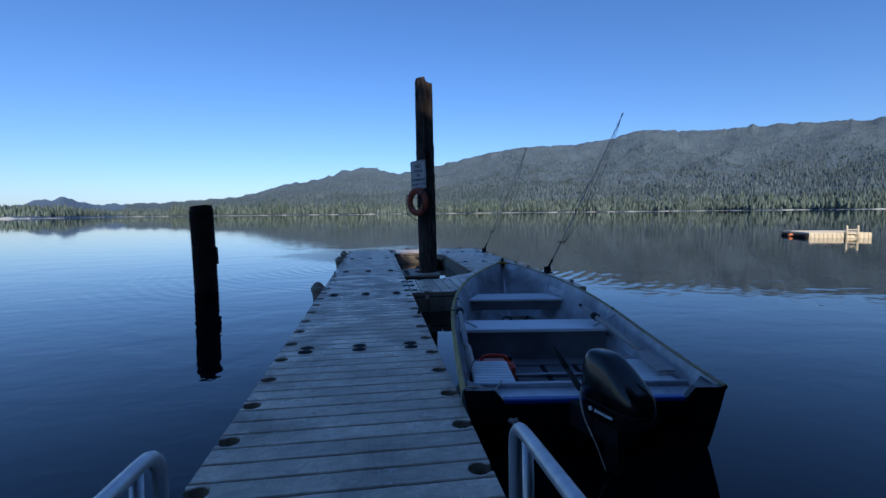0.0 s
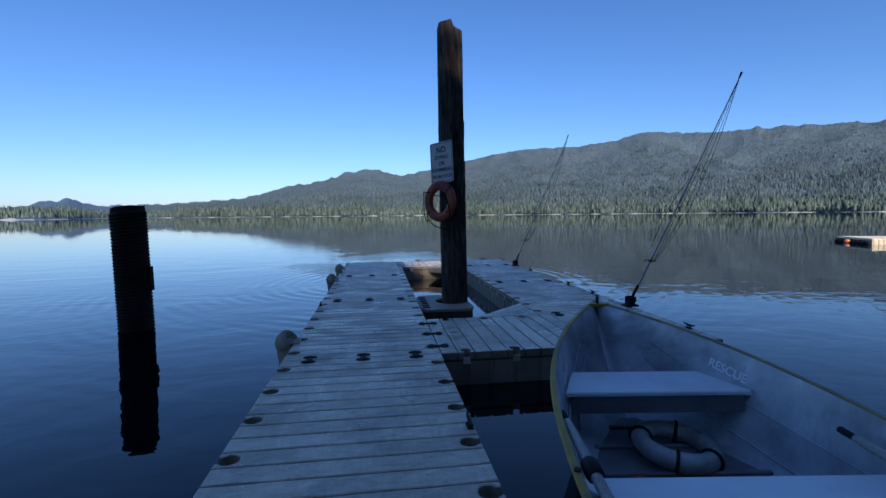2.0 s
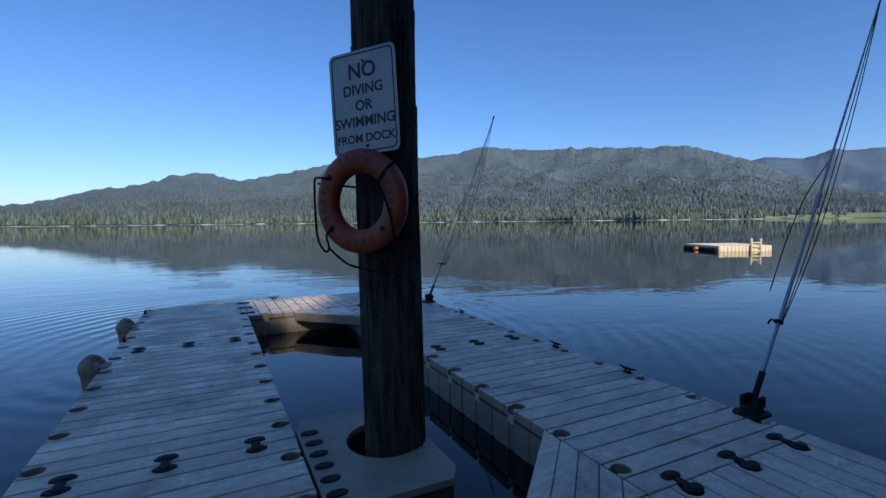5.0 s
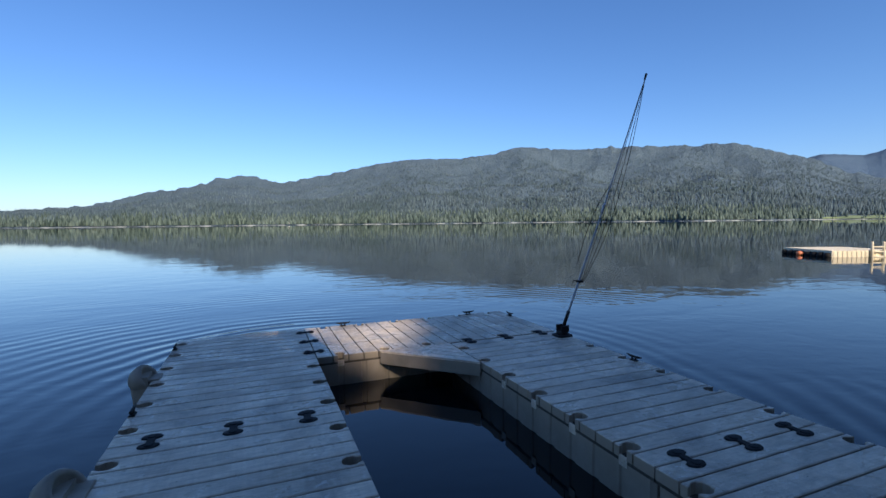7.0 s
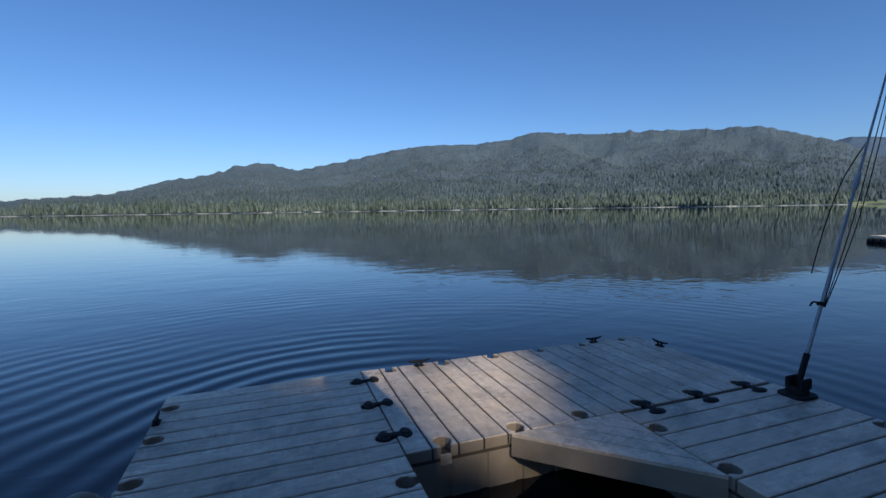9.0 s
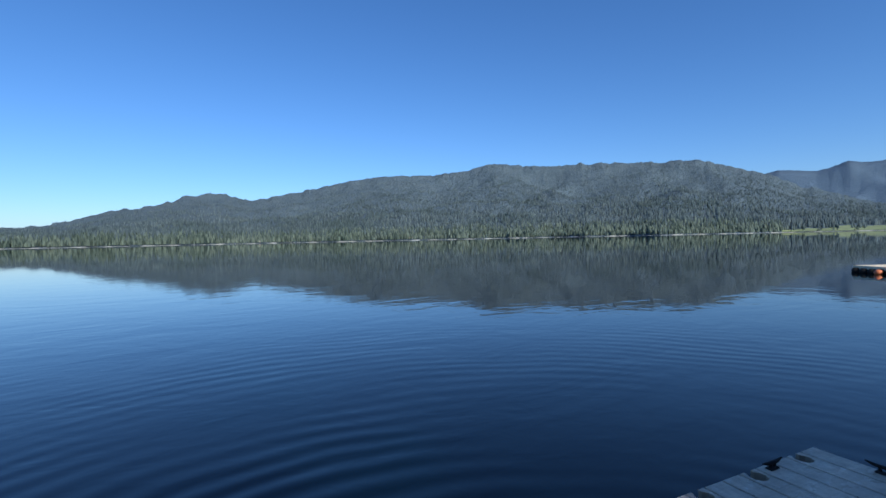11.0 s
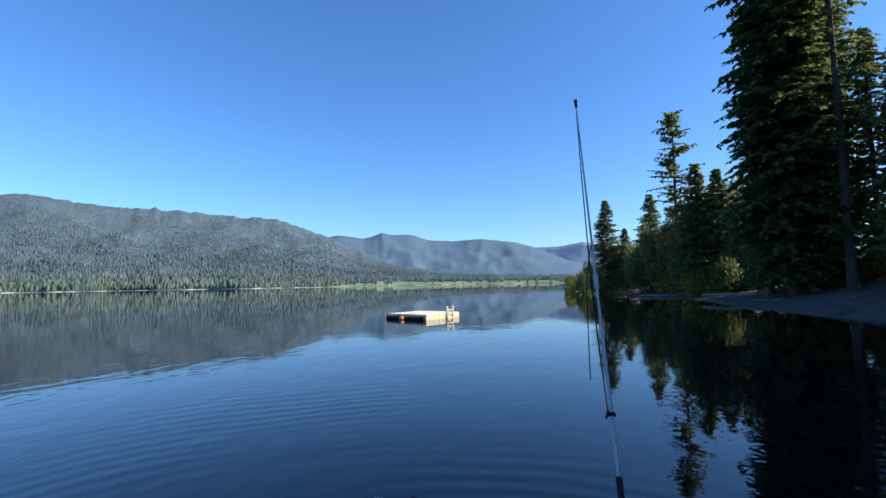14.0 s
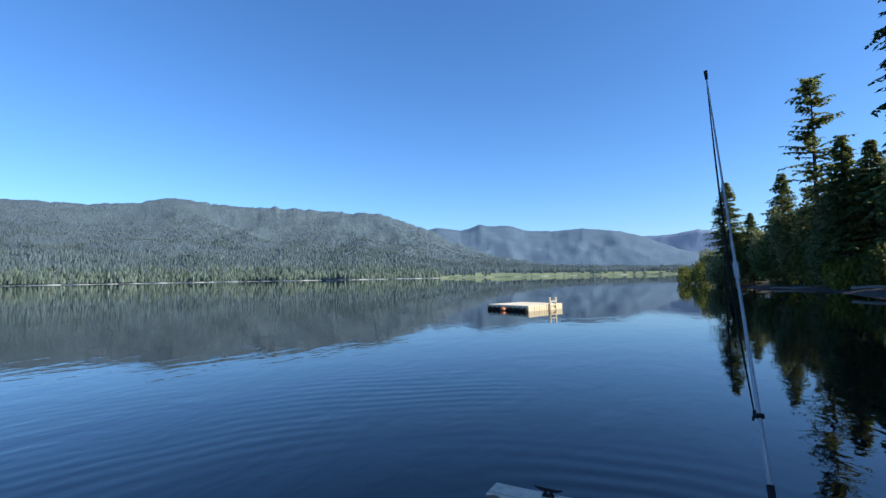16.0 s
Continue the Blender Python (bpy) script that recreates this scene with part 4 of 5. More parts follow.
def rounded_rect(w, h, r, n=5):
    pts = []
    for cx, cy, a0 in ((w / 2 - r, -h / 2 + r, -90), (w / 2 - r, h / 2 - r, 0), (-w / 2 + r, h / 2 - r, 90), (-w / 2 + r, -h / 2 + r, 180)):
        for k in range(n):
            a = radians(a0 + 90 * k / (n - 1))
            pts.append((cx + r * math.cos(a), cy + r * math.sin(a)))
    return pts


def build_sign():
    yaw = math.degrees(math.atan2(FACE.y, FACE.x)) + 90
    c = Vector((1.142, 7.53, 2.17))
    ob = thing("dock_sign", pose(c.x, c.y, c.z, 90, 0, yaw) @ pose(0, 0, 0, 0, 0, 3), "white metal no diving sign with black lettering on the pile", "sign")
    part("plate", prism(bmesh.new(), rounded_rect(0.47, 0.62, 0.04), -0.0015, 0.0015), M_SIGN, ob)
    bm = bmesh.new()
    outer, inner = rounded_rect(0.437, 0.59, 0.034), rounded_rect(0.419, 0.572, 0.026)
    a = [bm.verts.new((*p, 0.0022)) for p in outer]
    b = [bm.verts.new((*p, 0.0022)) for p in inner]
    for k in range(len(a)):
        j = (k + 1) % len(a)
        bm.faces.new((a[k], a[j], b[j], b[k]))
    part("border", bm, M_INK, ob, "thin black border line")
    for text, y, s in (("NO", 0.185, 0.125), ("DIVING", 0.075, 0.085), ("OR", -0.02, 0.085), ("SWIMMING", -0.115, 0.085), ("FROM DOCK", -0.215, 0.07)):
        lettering("lettering", text, s, M_INK, ob, pose(0, y, 0.0024), "black capital letters")
    for y in (0.24, -0.262):
        bm = lathe(bmesh.new(), [(0.009, 0.001), (0.009, 0.006), (0.005, 0.009)], 10, (0.012, y))
        part("bolt", bm, M_RUBBER, ob)


def build_life_ring():
    yaw = math.degrees(math.atan2(FACE.y, FACE.x)) + 90
    c = Vector((1.112, 7.52, 1.575))
    ob = thing("life_ring", pose(c.x, c.y, c.z, 90, 0, yaw), "faded orange life ring with dark grab rope on the pile", "life ring")
    bm = bmesh.new()
    R, rx, rz = 0.243, 0.073, 0.055
    rings = []
    for k in range(48):
        a = 2 * math.pi * k / 48
        ring = []
        for j in range(16):
            t = 2 * math.pi * j / 16
            rr = R + rx * math.copysign(abs(math.cos(t)) ** 0.85, math.cos(t))
            ring.append(bm.verts.new((rr * math.cos(a), rr * math.sin(a), rz * math.copysign(abs(math.sin(t)) ** 0.85, math.sin(t)))))
        rings.append(ring)
    for k in range(48):
        a, b = rings[k], rings[(k + 1) % 48]
        for j in range(16):
            bm.faces.new((a[j], b[j], b[(j + 1) % 16], a[(j + 1) % 16]))
    part("ring_body", bm, M_ORANGE, ob, smooth=True)
    holes = [radians(a) for a in (38, 142, 222, 318)]
    for a in holes:
        bm = lathe(bmesh.new(), [(0.016, 0.0), (0.016, 0.003), (0.010, 0.004)], 14)
        g = part("grommet", bm, M_RUBBER, ob)
        g.location = (R * math.cos(a), R * math.sin(a), 0.0535)
    for k, (a0, drop) in enumerate(((142, 222), (222, 318), (318, 398), (38, 142))):
        p0, p1 = radians(a0), radians(drop)
        r0 = 0.222
        if k == 0:
            pts = [(r0 * math.cos(p0), r0 * math.sin(p0), 0.05), (-0.27, 0.15, 0.07), (-0.325, 0.12, 0.03), (-0.325, -0.05, 0.03), (-0.31, -0.22, 0.03), (-0.25, -0.30, 0.04), (-0.20, -0.28, 0.06), (-0.215, -0.2, 0.062), (r0 * math.cos(p1), r0 * math.sin(p1), 0.052)]
        elif k == 1:
            pts = [(-0.20, -0.28, 0.06), (-0.10, -0.37, 0.03), (0.02, -0.40, 0.03), (0.16, -0.42, 0.03), (0.24, -0.40, -0.02), (0.27, -0.30, 0.0), (0.26, -0.20, 0.06)]
        elif k == 2:
            pts = [(0.26, -0.20, 0.06), (0.24, -0.08, 0.068), (0.2, 0.03, 0.066), (0.168, 0.10, 0.066), (0.175, 0.137, 0.058), (0.23, 0.20, 0.045), (0.245, 0.215, 0.02)]
        else:
            pts = [(0.175, 0.137, 0.056), (0.10, 0.09, 0.03), (0.0, 0.085, 0.0), (-0.14, 0.10, 0.01), (-0.30, 0.12, 0.03)]
        part("grab_rope", sweep(bmesh.new(), arc(pts, 5), 0.0072, 7), M_ROPE, ob, "dark braided rope", True)
    for k, letter in enumerate("LODGE"):
        a = radians(112 - 11 * k)
        lettering("lettering", letter, 0.062, M_FADED, ob, pose(R * math.cos(a), R * math.sin(a), 0.0556, 0, 0, math.degrees(a) - 90), "faded black letter")
    for a0 in range(190, 372, 90):
        for k in range(4):
            a = radians(a0 - 24 + 13 * k)
            bm = slab(bmesh.new(), -0.013, 0.013, -0.02, 0.02, 0, 0.001, 0)
            b = part("faded_mark", bm, M_MARK, ob, "worn faded lettering mark")
            b.matrix_local = pose(R * math.cos(a), R * math.sin(a), 0.0548, 0, 0, math.degrees(a) - 90)


# ---- mooring whips ----
def whip(x, y, tip, group="mooring whips"):
    ob = thing("mooring_whip", pose(x, y, 0), "slender leaning fibreglass mooring whip with slack lines", "mooring whip", group)
    bm = bmesh.new()
    prism(bm, rounded_rect(0.22, 0.2, 0.05), 0.0, 0.02, 0.006)
    prism(bm, rounded_rect(0.13, 0.13, 0.04), 0.02, 0.07, 0.02)
    for s in (-0.05, 0.05):
        slab(bm, -0.05, 0.06, s - 0.012, s + 0.012, 0.06, 0.14, 0.01)
    part("base", bm, M_RUBBER, ob, "black cast base")
    t = Vector(tip) - Vector((x, y, 0))

    def at(s):
        p = t * s
        p.z = 0.07 + (t.z - 0.07) * s
        sag = 0.025 * math.sin(math.pi * s)
        return p + Vector((sag * 0.6, 0, -sag * 0.2))

    part("sleeve", sweep(bmesh.new(), [at(0), at(0.07)], 0.022, 10), M_RUBBER, ob, "black rubber sleeve", True)
    part("rod", sweep(bmesh.new(), [at(0.05 + 0.95 * k / 16) for k in range(17)], [0.015 - 0.0100 * k / 16 for k in range(17)], 8), M_WHIP, ob, "pale fibreglass rod", True)
    part("tip_cap", sweep(bmesh.new(), [at(0.985), at(1.012)], [0.012, 0.017], 8), M_RUBBER, ob, "black tip cap", True)
    part("ring_clamp", sweep(bmesh.new(), [at(0.175), at(0.182)], 0.03, 10), M_RUBBER, ob)
    hook = at(0.18)
    part("hook", sweep(bmesh.new(), arc([hook + Vector((0.02, 0, 0)), hook + Vector((0.06, 0.02, 0.012)), hook + Vector((0.085, 0.02, -0.02))]), 0.008, 6), M_RUBBER, ob)
    part("joint_sleeve", sweep(bmesh.new(), [at(0.44), at(0.445), at(0.475), at(0.48)], [0.012, 0.019, 0.019, 0.010], 8), M_WHIP, ob, "pale rod joint", True)
    part("hook", sweep(bmesh.new(), arc([hook + Vector((-0.02, 0, 0)), hook + Vector((-0.05, 0.03, 0.012)), hook + Vector((-0.07, 0.04, -0.02))]), 0.008, 6), M_RUBBER, ob)
    part("loose_line", sweep(bmesh.new(), arc([at(0.56), at(0.47) + Vector((-0.05, 0.07, 0)), at(0.36) + Vector((-0.06, 0.10, 0)), at(0.25) + Vector((-0.03, 0.12, -0.02))], 6), 0.0045, 5), M_ROPE, ob, "thin dark line with a loose end", True)
    for off in (0.05, 0.16, 0.26):
        pts = [at(1.0), at(0.72) + Vector((off * 0.55, 0.02, -0.05)), at(0.42) + Vector((off * 0.75, 0.03, -0.08)), at(0.2) + Vector((off * 0.2 + 0.05, 0.02, -0.02)), hook + Vector((0.06, 0.02, 0))]
        part("slack_line", sweep(bmesh.new(), arc(pts, 6), 0.004, 5), M_ROPE, ob, "thin dark line", True)
    return ob


build_lake()
build_far_hills("backdrop_hills", "blue-green forested hills across the lake, haze put into their colour", M_FAR_HAZE, -26, 125)
build_far_range("backdrop_far_range", "distant mountain range at the lake's head, haze put in as blue", M_HAZE_RANGE, 48, 3450, 950, RANGE_AZ, RANGE_EL)
build_far_range("backdrop_remote_range", "remote mountain ridge beyond the lake's head, haze put in as pale blue", M_HAZE_REMOTE, 76, 4480, 330, REMOTE_AZ, REMOTE_EL)
build_far_hills("backdrop_low_hills", "distant low hills beyond the lake, haze put in as blue", M_HAZE_RANGE, -75, -26)
build_far_beach()
build_meadow()
build_far_forest("hill_forest", "dense conifer forest on the far hills, haze put into its colour", M_FARTREE_HAZE, 60000, False, 4)
build_far_forest("shore_forest", "sunlit green mixed trees along the far shore", M_SHORETREE, 12000, True, 5)
build_near_shore()
build_trees()
build_dock()
build_piles()
build_sign()
build_life_ring()
whip(3.77, 12.38, (5.28, 12.56, 3.45))
whip(3.85, 6.80, (5.50, 6.77, 3.39))


# ---- boat ----
BOAT = pose(1.665, 0.18, 0, 0, 0, -7.4)
BOAT_L = 4.54


def half_beam(u):
    return 0.915 * (1 - max((u - 0.34) / 0.66, 0) ** 2.7) + 0.012 * math.sin(math.pi * min(u / 0.5, 1))


def sheer(u):
    return 0.10 + 0.41 * u ** 1.6


def keel_z(u):
    return -0.46 + 0.93 * max((u - 0.62) / 0.38, 0) ** 3.2


def hull_point(u, s, inset=0.0):
    """s from 0 at the keel to 1 at the gunwale, on the starboard side."""
    top, low = sheer(u), keel_z(u)
    chine_z = min(low + 0.09 + 0.22 * u * u, top - 0.02)
    w = max(half_beam(u) - inset, 0.004)
    chine_w = w * (0.86 - 0.22 * u * u)
    if s < 0.4:
        k = s / 0.4
        x, z = chine_w * k, low + (chine_z - low) * k
    else:
        k = (s - 0.4) / 0.6
        x, z = chine_w + (w - chine_w) * k ** 0.85, chine_z + (top - chine_z) * k
    return Vector((x, u * BOAT_L, z + inset * (1 - s)))


def hull_shell(bm, inset, flip, end=1.0):
    rows = []
    for i in range(37):
        u = end * (i / 36)
        row = [hull_point(u, j / 10, inset) for j in range(11)]
        rows.append([bm.verts.new((-p.x, p.y, p.z)) for p in row[:0:-1]] + [bm.verts.new(p) for p in row])
    for a, b in zip(rows, rows[1:]):
        for j in range(len(a) - 1):
            q = (a[j], a[j + 1], b[j + 1], b[j])
            bm.faces.new(q[::-1] if flip else q)
    return rows


def beam_at(y, z):
    """Inner half width of the hull at a station and height."""
    u = y / BOAT_L
    best = 0.01
    for j in range(41):
        p = hull_point(u, j / 40, 0.024)
        if p.z <= z:
            best = p.x
    return best


def bench(bm, y0, y1, z, thick):
    """A thwart trimmed to the hull's inside."""
    pts = []
    for k in range(5):
        y = y0 + (y1 - y0) * k / 4
        pts.append((beam_at(y, z - thick), y))
    return prism(bm, [(x, y) for x, y in pts] + [(-x, y) for x, y in pts[::-1]], z - thick, z, 0.008)


def build_boat():
    ob = thing("rowing_boat", BOAT, "dark blue aluminium rescue skiff with yellow gunwale moored at the dock", "boat")
    bm = bmesh.new()
    hull_shell(bm, 0.0, False)
    part("hull", bm, M_HULL_OUT, ob, "dark blue painted outer hull", True)
    bm = bmesh.new()
    hull_shell(bm, 0.022, True, 0.995)
    part("liner", bm, M_HULL_IN, ob, "scuffed grey aluminium inner hull", True)
    for sgn, name in ((1, "gunwale"), (-1, "gunwale")):
        bm = bmesh.new()
        prev = None
        for i in range(41):
            u = 1.0 * i / 40
            w, z = half_beam(u), sheer(u)
            q = [bm.verts.new((sgn * x, u * BOAT_L + dy, zz)) for x, zz, dy in ((max(w - 0.022, 0.001), z - 0.010, 0), (max(w - 0.020, 0.001), z + 0.012, 0), (w + 0.010, z + 0.012, 0.006), (w + 0.017, z - 0.006, 0.006), (w + 0.008, z - 0.026, 0.006))]
            if prev:
                for k in range(5):
                    bm.faces.new((prev[k], q[k], q[(k + 1) % 5], prev[(k + 1) % 5]))
            else:
                bm.faces.new(q)
            prev = q
        bm.faces.new(prev)
        bmesh.ops.recalc_face_normals(bm, faces=bm.faces[:])
        part(name, bm, M_YELLOW if sgn < 0 else M_YELLOW_WORN, ob, "worn yellow painted gunwale rail")
    # bow deck plate and cleat
    bm = bmesh.new()
    y0, zz = BOAT_L * 0.972, sheer(0.98) + 0.016
    w0 = half_beam(0.972)
    prism(bm, [(-w0, y0), (w0, y0), (w0 * 0.55, y0 + 0.09), (0.03, BOAT_L + 0.02), (-0.03, BOAT_L + 0.02), (-w0 * 0.55, y0 + 0.09)], zz - 0.03, zz, 0.004)
    deck = part("bow_plate", bm, M_YELLOW, ob, "yellow bow plate")
    bm = bmesh.new()
    cz = zz
    for s in (-0.03, 0.03):
        sweep(bm, [(s * 0.3, y0 + 0.05 + s, cz - 0.002), (s * 0.3, y0 + 0.05 + s, cz + 0.04)], 0.013, 8)
    sweep(bm, [(-0.035, y0 - 0.07, cz + 0.06), (-0.015, y0 + 0.0, cz + 0.048), (0.015, y0 + 0.10, cz + 0.048), (0.035, y0 + 0.17, cz + 0.06)], [0.006, 0.016, 0.016, 0.006], 8)
    part("bow_cleat", bm, M_RUBBER, deck, "black bow cleat", True)
    # transom with its motor cut-out, blue cap strip
    edge = [hull_point(0, j / 10) for j in range(11)]
    rim = [(-p.x, p.z) for p in edge[:0:-1]] + [(p.x, p.z) for p in edge] + [(0.70, 0.10), (0.64, 0.028), (-0.64, 0.028), (-0.70, 0.10)]
    bm = bmesh.new()
    faces = [[bm.verts.new((x, y, z)) for x, z in rim] for y in (-0.006, 0.045)]
    for k in range(len(rim)):
        j = (k + 1) % len(rim)
        bm.faces.new((faces[0][k], faces[0][j], faces[1][j], faces[1][k]))
    bm.faces.new(faces[0][::-1])
    bm.faces.new(faces[1])
    bmesh.ops.recalc_face_normals(bm, faces=bm.faces[:])
    part("transom", bm, M_HULL_OUT, ob, "dark blue painted transom")
    part("transom_cap", slab(bmesh.new(), -0.63, 0.63, -0.012, 0.05, 0.006, 0.036, 0.008), M_TRIM_BLUE, ob, "bright blue transom cap strip")
    for sg in (-1, 1):
        part("transom_knee", prism(bmesh.new(), [(sg * 0.70, 0.046), (sg * 0.88, 0.046), (sg * 0.88, 0.26)][::sg], 0.055, 0.085, 0.004), M_HULL_OUT, ob, "dark corner knee plate")
    bm = slab(bmesh.new(), -0.80, 0.80, 0.05, 0.30, -0.03, -0.004, 0.006)
    part("splash_well", bm, M_HULL_IN, ob, "grey metal splash well shelf")
    bm = slab(bmesh.new(), -0.82, 0.82, 0.30, 0.335, -0.34, 0.035, 0.008)
    part("well_bulkhead", bm, M_HULL_IN, ob)
    # thwarts
    part("middle_thwart", bench(bmesh.new(), 1.84, 2.28, 0.055, 0.035), M_SEAT, ob, "pale painted thwart")
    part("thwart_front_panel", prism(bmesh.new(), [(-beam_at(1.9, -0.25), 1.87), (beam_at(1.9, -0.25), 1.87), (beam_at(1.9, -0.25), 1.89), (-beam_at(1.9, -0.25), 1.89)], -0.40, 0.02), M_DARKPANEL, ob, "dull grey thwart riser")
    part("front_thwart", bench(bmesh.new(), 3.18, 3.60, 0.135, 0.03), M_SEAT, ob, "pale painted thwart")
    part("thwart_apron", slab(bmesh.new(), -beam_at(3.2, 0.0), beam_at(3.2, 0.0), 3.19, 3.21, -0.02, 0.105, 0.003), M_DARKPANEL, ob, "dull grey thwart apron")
    for s in (-1, 1):
        x0, x1 = (0.30, 0.80) if s > 0 else (0.47, 0.80)
        seat = part("stern_seat", slab(bmesh.new(), min(s * x0, s * x1), max(s * x0, s * x1), 0.345, 0.95, -0.04, -0.005, 0.01), M_SEAT, ob, "pale ribbed corner seat")
        for k in range(9):
            y = 0.39 + 0.062 * k
            part("rib", slab(bmesh.new(), min(s * x0, s * x1) + 0.015, max(s * x0, s * x1) - 0.015, y, y + 0.03, -0.006, 0.003, 0.003), M_SEAT, seat)
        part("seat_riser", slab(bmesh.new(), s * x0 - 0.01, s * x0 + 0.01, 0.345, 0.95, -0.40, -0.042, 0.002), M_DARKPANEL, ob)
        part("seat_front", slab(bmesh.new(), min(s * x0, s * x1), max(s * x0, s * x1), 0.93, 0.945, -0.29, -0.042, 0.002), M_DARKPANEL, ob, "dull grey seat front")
    # riveted keel strip and side stringers
    keel = part("keel_strip", sweep(bmesh.new(), [hull_point(u, 0.0, 0.03) for u in (0.80, 0.84, 0.88, 0.91, 0.94, 0.96)], 0.018, 6), M_ALU, ob, "pale riveted keel strip")
    for u in (0.81, 0.825, 0.84, 0.855, 0.87, 0.885, 0.90, 0.915, 0.93):
        q = hull_point(u, 0.0, 0.03)
        part("rivet", lathe(bmesh.new(), [(0.007, q.z + 0.014), (0.005, q.z + 0.021), (0.001, q.z + 0.022)], 8, (q.x, q.y)), M_RUBBER, keel)
    for sg in (-1, 1):
        for lvl in (0.45, 0.68):
            line = [hull_point(u, lvl, 0.024) for u in (0.10, 0.3, 0.5, 0.65, 0.78, 0.88)]
            part("stringer", sweep(bmesh.new(), [(sg * q.x, q.y, q.z) for q in line], 0.007, 5), M_HULL_IN, ob, "", True)
    # floor ribs
    for y in (0.6, 0.95, 1.3, 1.62, 2.5, 2.85, 3.2, 3.5):
        w = beam_at(y, -0.27)
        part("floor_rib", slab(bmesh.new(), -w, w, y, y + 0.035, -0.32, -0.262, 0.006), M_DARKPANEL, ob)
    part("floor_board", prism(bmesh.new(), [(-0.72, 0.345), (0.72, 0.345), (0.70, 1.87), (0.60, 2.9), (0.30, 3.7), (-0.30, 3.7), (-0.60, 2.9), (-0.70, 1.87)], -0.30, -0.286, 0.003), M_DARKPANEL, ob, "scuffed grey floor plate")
    for x in (-0.34, 0.0, 0.34):
        for y0, y1 in ((0.64, 0.94), (0.99, 1.29), (1.34, 1.60)):
            part("floor_stringer", slab(bmesh.new(), x - 0.02, x + 0.02, y0, y1, -0.288, -0.268, 0.004), M_RUBBER, ob, "dark worn floor stringer")
    for y in (0.82, 1.24):
        part("floor_rail", sweep(bmesh.new(), [(-0.58, y, -0.25), (0.0, y + 0.03, -0.246), (0.58, y + 0.02, -0.25)], 0.015, 6), M_ALU, ob, "bright worn floor rail", True)
    # braces from thwart to gunwale, with oarlock sockets
    for s in (-1, 1):
        y = 1.93
        w = half_beam(y / BOAT_L)
        part("brace", sweep(bmesh.new(), [(s * (w - 0.27), y - 0.02, 0.06), (s * (w - 0.03), y + 0.02, sheer(y / BOAT_L) - 0.02)], 0.013, 6), M_ALU, ob)
        part("oarlock", sweep(bmesh.new(), [(s * (w - 0.01), y + 0.12, sheer(y / BOAT_L) + 0.0), (s * (w - 0.01), y + 0.12, sheer(y / BOAT_L) + 0.03)], 0.018, 8), M_RUBBER, ob)
    # lettering on the inside of both bows
    for s in (1, -1):
        p, q = hull_point(0.68, 0.84, 0.03), hull_point(0.80, 0.84, 0.03)
        along = Vector((s * (q.x - p.x), q.y - p.y, q.z - p.z)).normalized()
        r = hull_point(0.745, 0.98, 0.03)
        mid = hull_point(0.745, 0.84, 0.03)
        up = Vector((s * (r.x - mid.x), 0, r.z - mid.z)).normalized()
        right = along * -s
        nrm = right.cross(up).normalized()
        up = nrm.cross(right)
        m = Matrix((right, up, nrm)).transposed().to_4x4()
        m.translation = Vector((s * mid.x, mid.y, mid.z)) + nrm * 0.008
        lettering("rescue_lettering", "RESCUE", 0.09, M_SEAT, ob, m, "white stencilled letters")
    return ob


def oar(grip, blade, roll, label):
    way = (Vector(blade) - Vector(grip)).normalized()
    side = way.cross(Vector((0, 0, 1))).normalized()
    m = Matrix((side, way, side.cross(way))).transposed().to_4x4()
    m.translation = Vector(grip)
    m = BOAT @ m @ pose(0, 0, 0, 0, roll, 0)
    ob = thing("oar", m, label, "oar", "oars in the boat")
    part("shaft", sweep(bmesh.new(), [(0, 0, 0), (0, 0.25, 0), (0, 1.3, 0), (0, 1.5, 0)], [0.021, 0.027, 0.026, 0.022], 10), M_OAR, ob, "", True)
    part("grip", sweep(bmesh.new(), [(0, -0.10, 0), (0, -0.09, 0), (0, 0.02, 0)], [0.012, 0.019, 0.019], 10), M_RUBBER, ob, "black rubber grip", True)
    part("collar", sweep(bmesh.new(), [(0, 0.36, 0), (0, 0.37, 0), (0, 0.46, 0), (0, 0.47, 0)], [0.030, 0.042, 0.042, 0.030], 12), M_RUBBER, ob, "black rubber oar collar", True)
    bm = bmesh.new()
    prism(bm, [(-0.02, 1.45), (0.02, 1.45), (0.065, 1.62), (0.07, 1.95), (-0.07, 1.95), (-0.065, 1.62)], -0.007, 0.007, 0.004)
    part("blade", bm, M_OAR, ob, "flat grey oar blade")
    return ob


